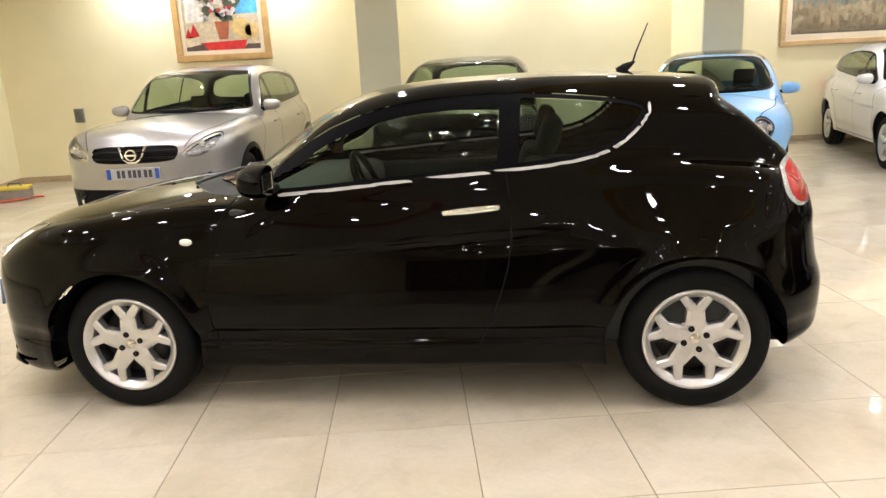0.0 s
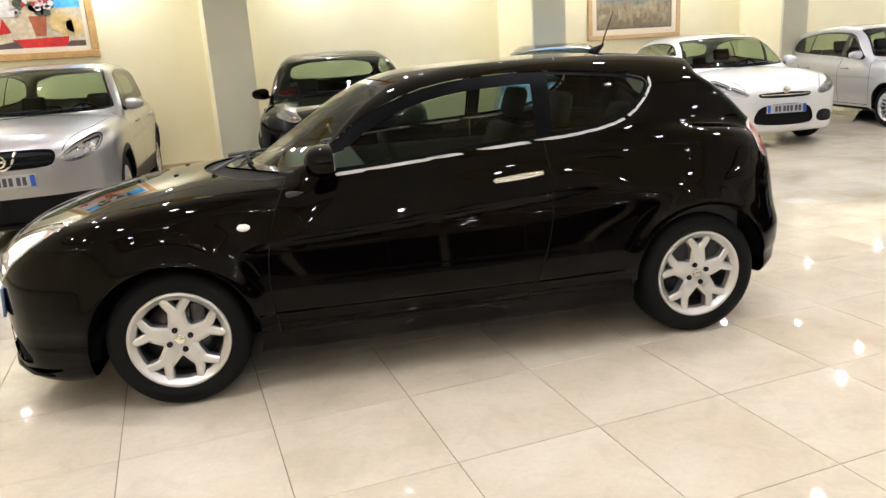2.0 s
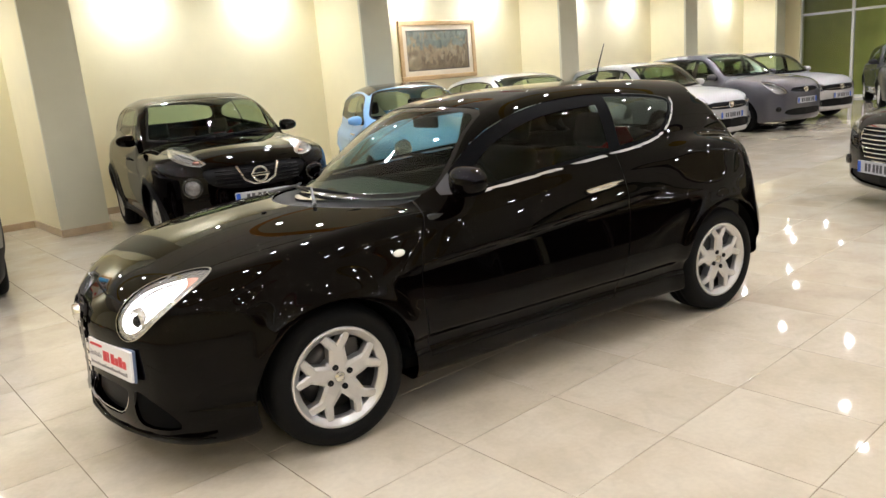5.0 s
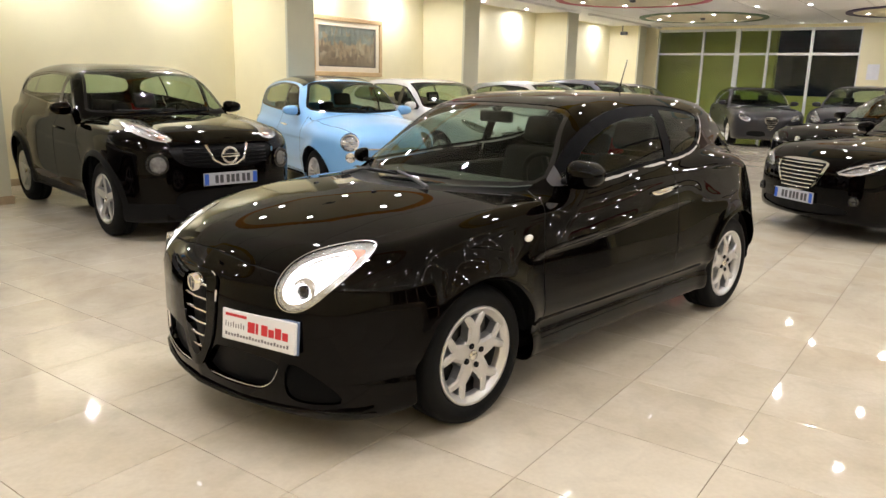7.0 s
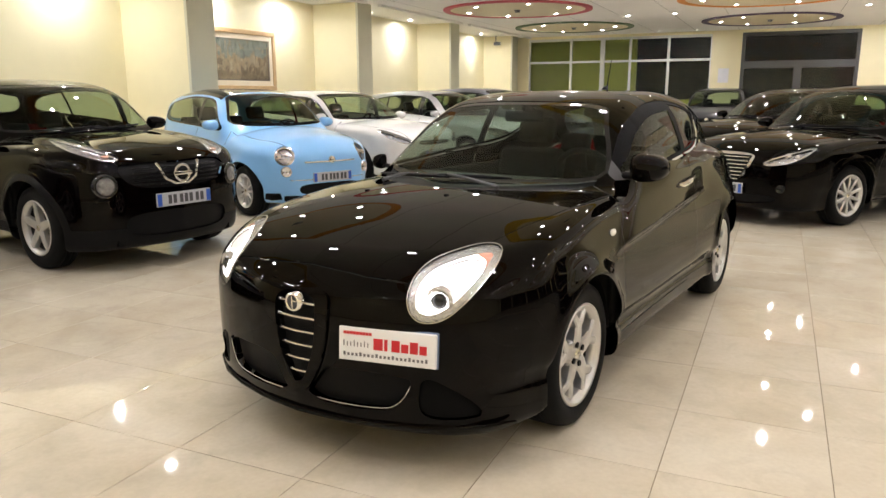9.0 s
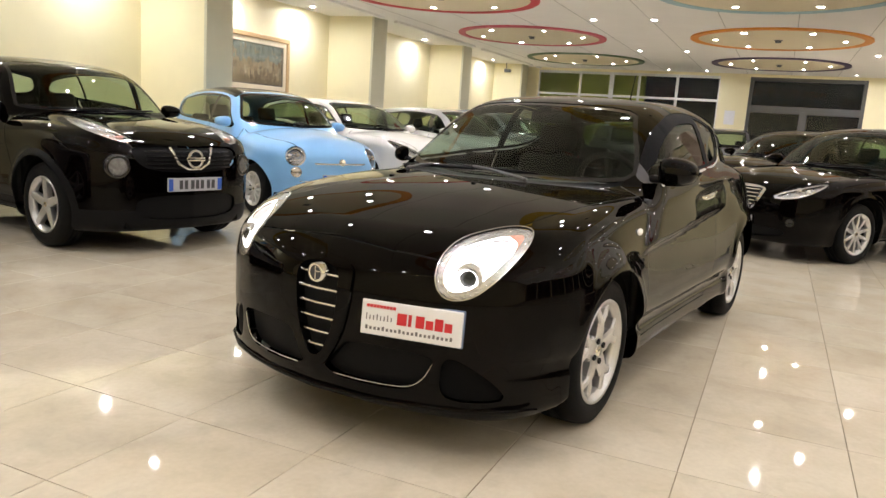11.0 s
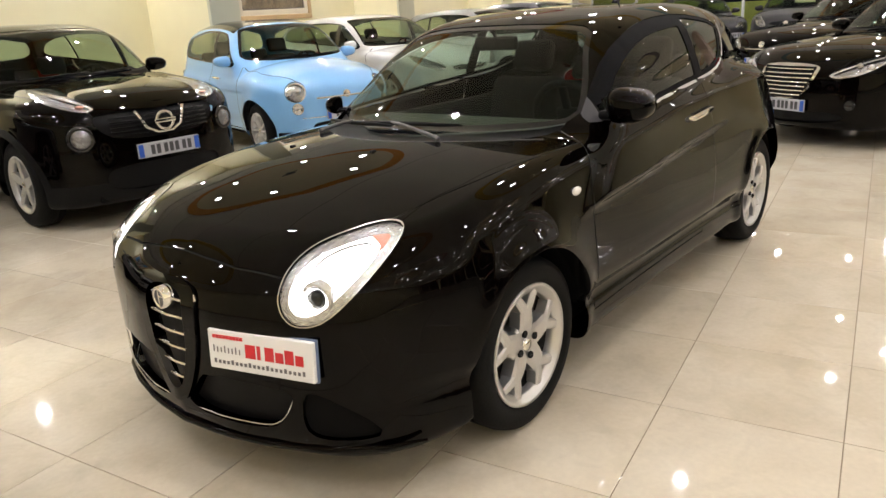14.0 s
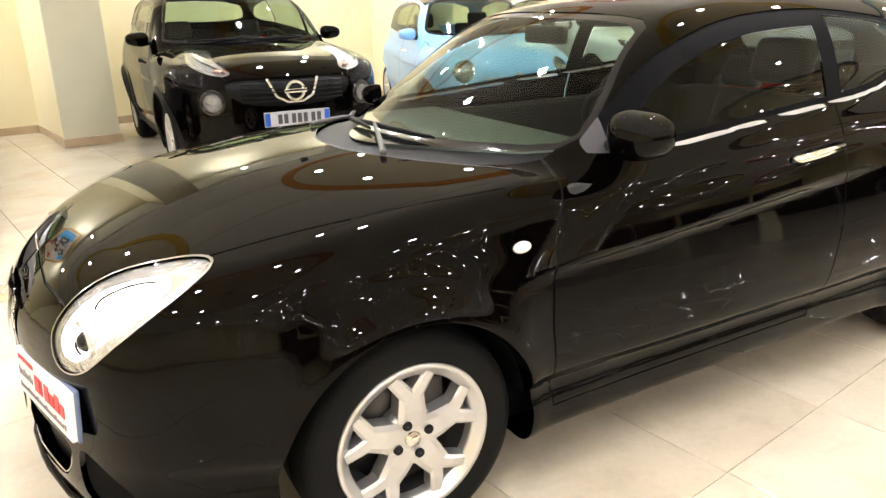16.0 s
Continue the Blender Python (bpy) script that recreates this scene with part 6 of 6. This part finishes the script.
P_SILVER = car_paint("warm silver", (0.40, 0.395, 0.39), 0.75, 0.32)
P_SKY = car_paint("sky blue", (0.22, 0.47, 0.80))
P_WHITE = car_paint("pearl white", (0.66, 0.66, 0.65), 0.15)
P_PALE = car_paint("pale silver", (0.50, 0.505, 0.52), 0.55)
P_GREY = car_paint("slate grey", (0.085, 0.085, 0.10), 0.4)
P_DARK = car_paint("dark grey", (0.025, 0.025, 0.028), 0.2)

QASHQAI = dict(
    fo=0.90, wheelbase=2.63, ro=0.80, H=1.61, half=0.89, hood_front=0.91, hood_rear=1.10, cowl=0.45, roof_front=1.12, belt0=1.06, belt1=1.13, rear_x=3.10, rear_z=1.53, tyre=0.345, rim=0.225,
    lamp=[(0.00, 0.76), (0.02, 0.81), (0.17, 0.90), (0.38, 0.965), (0.46, 0.95), (0.38, 0.85), (0.25, 0.77), (0.10, 0.735)],
    front=[("grille", [(-0.2, 0.875), (0.34, 0.875), (0.43, 0.85), (0.42, 0.76), (0.36, 0.715), (-0.2, 0.715)]), ("intake", [(-0.2, 0.44), (0.60, 0.46), (0.66, 0.30), (0.5, 0.24), (-0.2, 0.24)])],
    chrome_v=[(-0.13, 0.872), (-0.075, 0.725), (0.075, 0.725), (0.13, 0.872)], plate=(0.62, 0.0), badge=(0.795, 0.055), bars=((0.76, 0.40, M_PLASTIC, 0.02), (0.82, 0.40, M_PLASTIC, 0.02)), cladding=0.47, fog=(0.62, 0.42, 0.05), handle_paint=P_SILVER)
JUKE = dict(
    fo=0.80, wheelbase=2.53, ro=0.80, H=1.565, half=0.885, hood_front=0.90, hood_rear=1.08, cowl=0.42, roof_front=1.06, belt0=1.05, belt1=1.17, rear_x=2.95, rear_z=1.49, tyre=0.345, rim=0.225, flare=0.03, hood_edge=0.03,
    lamp=[(0.08, 0.90), (0.10, 0.935), (0.26, 1.0), (0.46, 1.055), (0.58, 1.075), (0.61, 1.055), (0.47, 0.98), (0.28, 0.918), (0.15, 0.885)],
    front=[("grille", [(-0.2, 0.865), (0.40, 0.88), (0.52, 0.84), (0.46, 0.72), (0.32, 0.665), (-0.2, 0.655)]), ("intake", [(-0.2, 0.48), (0.44, 0.48), (0.5, 0.36), (0.4, 0.28), (-0.2, 0.28)])],
    chrome_v=[(-0.20, 0.862), (-0.125, 0.690), (0.125, 0.690), (0.20, 0.862)], bulbs=(), lamp_tip=(0.10, 0.8, 0.24, 1.1), lamp_deep=0.02, plate=(0.565, 0.0), badge=(0.772, 0.078), bars=tuple((0.70 + 0.032 * k, 0.40, M_PLASTIC, 0.012) for k in range(5)), cladding=0.36, fog=(0.60, 0.705, 0.092), fog_turn=18, handles=(1.06,))
CINQ = dict(
    fo=0.70, wheelbase=2.30, ro=0.55, H=1.488, half=0.815, hood_front=0.83, hood_rear=1.02, cowl=0.26, roof_front=0.86, belt0=0.97, belt1=1.03, rear_x=2.52, rear_z=1.40, tyre=0.298, rim=0.198, edge=0.2, shoulder=0.14, rail=0.16, hood_crown=0.2,
    lamp=[(0.20 + 0.118 * math.cos(a), 0.72 + 0.112 * math.sin(a)) for a in [2 * math.pi * k / 14 for k in range(14)]],
    front=[("intake", [(-0.2, 0.40), (0.36, 0.40), (0.42, 0.34), (0.36, 0.27), (-0.2, 0.27)])],
    fog_silver=True, glass_roof=(0.98, 2.15, 0.56), screen=[(-0.2, 1.02), (0.5, 1.03), (0.66, 1.06), (0.62, 1.18), (0.545, 1.33), (0.49, 1.392), (0.3, 1.418), (-0.2, 1.42)], plate=(0.47, 0.0), badge=(0.665, 0.04), bars=((0.645, 0.34, M_CHROME, 0.022), (0.445, 0.5, M_CHROME, 0.012)), fog=(0.53, 0.545, 0.060), pillars=((1.22, 1.29),), handles=(1.02,), handle_paint=M_CHROME,
    doors=([(0.44, 0.97), (0.40, 0.75), (0.42, 0.5), (0.44, 0.28)], [(1.26, 1.0), (1.30, 0.8), (1.27, 0.5), (1.2, 0.28)], [(0.44, 0.29), (1.2, 0.29)]))
FOCUS = dict(
    fo=0.91, wheelbase=2.648, ro=0.80, H=1.484, half=0.91, hood_front=0.80, hood_rear=1.0, cowl=0.36, roof_front=1.10, belt0=0.97, belt1=1.07, rear_x=3.0, rear_z=1.40, tyre=0.32, rim=0.215,
    lamp=[(-0.02, 0.67), (0.02, 0.72), (0.22, 0.80), (0.46, 0.885), (0.52, 0.87), (0.41, 0.76), (0.26, 0.69), (0.08, 0.65)],
    front=[("grille", [(-0.2, 0.715), (0.34, 0.70), (0.36, 0.67), (0.3, 0.635), (-0.2, 0.635)]), ("intake", [(-0.2, 0.56), (0.32, 0.56), (0.41, 0.36), (0.36, 0.29), (-0.2, 0.28)]), ("plastic", [(0.47, 0.46), (0.70, 0.44), (0.74, 0.34), (0.70, 0.29), (0.44, 0.30)])],
    plate=(0.50, 0.0), badge=(0.735, 0.045), bars=((0.675, 0.32, M_CHROME, 0.015),), fog=(0.60, 0.38, 0.045), split_plastic=True)
POLO = dict(
    fo=0.80, wheelbase=2.47, ro=0.70, H=1.485, half=0.84, hood_front=0.79, hood_rear=0.99, cowl=0.32, roof_front=0.98, belt0=0.96, belt1=1.04, rear_x=2.78, rear_z=1.42, tyre=0.30, rim=0.205,
    lamp=[(0.00, 0.600), (0.00, 0.715), (0.19, 0.765), (0.43, 0.805), (0.47, 0.76), (0.37, 0.655), (0.2, 0.585)],
    front=[("grille", [(-0.3, 0.725), (0.44, 0.725), (0.46, 0.67), (0.44, 0.60), (-0.3, 0.60)]), ("intake", [(-0.2, 0.43), (0.56, 0.44), (0.60, 0.32), (0.5, 0.28), (-0.2, 0.28)])],
    plate=(0.50, 0.0), badge=(0.668, 0.052), bars=((0.645, 0.38, M_CHROME, 0.010),))
NOTE = dict(
    fo=0.80, wheelbase=2.60, ro=0.70, H=1.55, half=0.845, hood_front=0.84, hood_rear=1.06, cowl=0.28, roof_front=1.0, belt0=1.0, belt1=1.08, rear_x=2.95, rear_z=1.47, tyre=0.305, rim=0.205,
    lamp=[(0.03, 0.69), (0.03, 0.76), (0.18, 0.87), (0.40, 0.96), (0.44, 0.92), (0.34, 0.78), (0.2, 0.69)],
    front=[("grille", [(-0.2, 0.79), (0.36, 0.80), (0.36, 0.72), (-0.2, 0.70)]), ("intake", [(-0.2, 0.42), (0.46, 0.42), (0.5, 0.30), (-0.2, 0.28)])],
    plate=(0.56, 0.0), badge=(0.755, 0.05), fog=(0.58, 0.42, 0.045))
DELTA = dict(
    fo=0.95, wheelbase=2.70, ro=0.87, H=1.50, half=0.90, hood_front=0.79, hood_rear=0.99, cowl=0.42, roof_front=1.15, belt0=0.96, belt1=1.03, rear_x=3.15, rear_z=1.41, tyre=0.325, rim=0.222,
    lamp=[(-0.06, 0.655), (-0.05, 0.70), (0.12, 0.775), (0.40, 0.865), (0.46, 0.85), (0.33, 0.735), (0.12, 0.655)],
    front=[("chrome", [(-0.3, 0.775), (0.30, 0.775), (0.335, 0.70), (0.20, 0.46), (-0.3, 0.43)]), ("intake", [(-0.2, 0.34), (0.55, 0.36), (0.6, 0.26), (-0.2, 0.22)])],
    plate=(0.40, 0.0), handle_paint=M_CHROME, fog=(0.62, 0.42, 0.045))
ALFA = dict(
    fo=0.88, wheelbase=2.63, ro=0.80, H=1.465, half=0.89, hood_front=0.78, hood_rear=0.99, cowl=0.36, roof_front=1.05, belt0=0.97, belt1=1.05, rear_x=2.95, rear_z=1.39, tyre=0.318, rim=0.215,
    lamp=[(0.02, 0.64), (0.03, 0.70), (0.16, 0.78), (0.34, 0.82), (0.37, 0.78), (0.28, 0.68), (0.14, 0.62)],
    front=[("chrome", [(-0.2, 0.74), (0.16, 0.74), (0.15, 0.62), (0.03, 0.42), (-0.03, 0.42), (-0.2, 0.62)]), ("intake", [(0.12, 0.40), (0.52, 0.40), (0.56, 0.28), (0.1, 0.26)])],
    plate=(0.50, -0.40), badge=(0.70, 0.036), split_intake=True)


def shield_grille(car, c, poly_half, z0, z1, n):
    """Dark field and chrome bars inside a chrome shield."""
    nx = lambda y, z: float(np.interp(z, [p[0] for p in lines(c)["nose"]], [p[1] for p in lines(c)["nose"]]) + np.interp(abs(y), [p[0] for p in lines(c)["sweep"]], [p[1] for p in lines(c)["sweep"]]))
    bm = bmesh.new()
    for k in range(12):
        a, b = z0 + (z1 - z0) * k / 12, z0 + (z1 - z0) * (k + 1) / 12
        w = poly_half((a + b) / 2)
        for j in range(8):
            y0, y1 = w * (j / 4 - 1), w * ((j + 1) / 4 - 1)
            x = nx((y0 + y1) / 2, (a + b) / 2)
            box(bm, (x - 0.014, y0, a), (x + 0.05, y1, b))
    part("grille", bm, M_PLASTIC, car, "black grille field")
    for k in range(n):
        z = z0 + (z1 - z0) * (k + 0.7) / (n + 0.3)
        grille_bars(car, (z,), -poly_half(z), poly_half(z), nx, M_CHROME, 0.014, proud=0.020)


def park(x, y, yaw):
    return pose(x, y, 0, 0, 0, yaw)


build_car("crossover_car", "silver five-door crossover with chrome-badged black grille by the wall", QASHQAI, P_SILVER, park(-2.16, 7.50, 84.5), 0.026, "five", "cars along the wall")
build_car("crossover_car", "glossy black compact crossover with round lamps on silver wheels", JUKE, M_BLACK, park(0.918, 7.345, 79.6), 0.026, "five", "cars along the wall")
build_car("city_car", "sky blue small rounded city car with round headlamps", CINQ, P_SKY, park(3.655, 7.421, 66.5), 0.026, "multi", "cars along the wall")
build_car("family_car", "white five-door family hatchback parked along the wall", FOCUS, P_WHITE, park(6.89, 7.82, 73.4), 0.028, "five", "cars along the wall")
build_car("small_hatchback", "pale silver small hatchback with a black lower intake", POLO, P_PALE, park(9.80, 7.24, 75.5), 0.028, "multi", "cars along the wall")
build_car("compact_van", "slate grey tall compact car with large headlamps", NOTE, P_GREY, park(12.1, 6.95, 75.5), 0.04, "ten", "cars along the wall")
build_car("small_hatchback", "silver small hatchback parked beside a grey compact car", POLO, P_PALE, park(14.2, 7.1, 74.0), 0.04, "ten", "cars along the wall")
alfa = build_car("sport_hatchback", "dark grey hatchback with a chrome shield grille by the glazed front", ALFA, P_DARK, park(16.75, 5.66, 25.5), 0.04, "five")
shield_grille(alfa, ALFA, lambda z: 0.02 + 0.12 * min(max((z - 0.44) / 0.2, 0), 1), 0.44, 0.72, 5)
delta = build_car("executive_hatchback", "glossy black five-door hatchback with a chrome shield grille", DELTA, M_BLACK, park(5.49, 2.01, -36.9), 0.026, "ten")
shield_grille(delta, DELTA, lambda z: 0.17 + 0.11 * min(max((z - 0.46) / 0.22, 0), 1), 0.47, 0.755, 7)
build_car("executive_hatchback", "black hatchback standing behind another black hatchback", FOCUS, M_BLACK, park(9.1, 2.75, -36.9), 0.04, "five")
build_car("compact_van", "dark grey tall car parked in front of the entrance", NOTE, P_DARK, park(16.3, 3.7, -3.0), 0.04, "ten")

# ---- floor tiles: the nearest as single pieces, the rest as one sheet of pieces ----
TILE = 0.6


def tile_verts(cx, cy):
    h, c = TILE / 2 - 0.0016, 0.0012
    return [(cx + sx * (h - d), cy + sy * (h - d), z) for d, z in ((0, -0.004), (0, -c), (c, 0.0)) for sx, sy in ((-1, -1), (1, -1), (1, 1), (-1, 1))]


TILE_FACES = [(8, 9, 10, 11)] + [(a + k, a + (k + 1) % 4, a + 4 + (k + 1) % 4, a + 4 + k) for a in (0, 4) for k in range(4)]
tile_mesh = bpy.data.meshes.new("tile")
tile_mesh.from_pydata(tile_verts(0, 0), [], TILE_FACES)
tile_mesh.materials.append(M_TILE)
rest_v, rest_f = [], []
for i in range(math.floor(X0 / TILE), math.ceil(X1 / TILE)):
    for j in range(math.floor(Y0 / TILE), math.ceil(Y1 / TILE)):
        cx, cy = TILE * (i + 0.5) - 0.015, TILE * (j + 0.5) - 0.03
        if -4.2 <= cx < 4.8 and -0.6 <= cy < 10.8:
            t = new("tile", tile_mesh)
            t.location = (cx, cy, 0)
            t.parent = floor
        else:
            n = len(rest_v)
            rest_v += tile_verts(cx, cy)
            rest_f += [tuple(n + k for k in f) for f in TILE_FACES]
me = bpy.data.meshes.new("tiles_beyond")
me.from_pydata(rest_v, [], rest_f)
me.materials.append(M_TILE)
rest = new("tiles_beyond", me)
rest.parent = floor
tagged(rest, "polished cream marble tiles of the farther floor", kind="stuff")
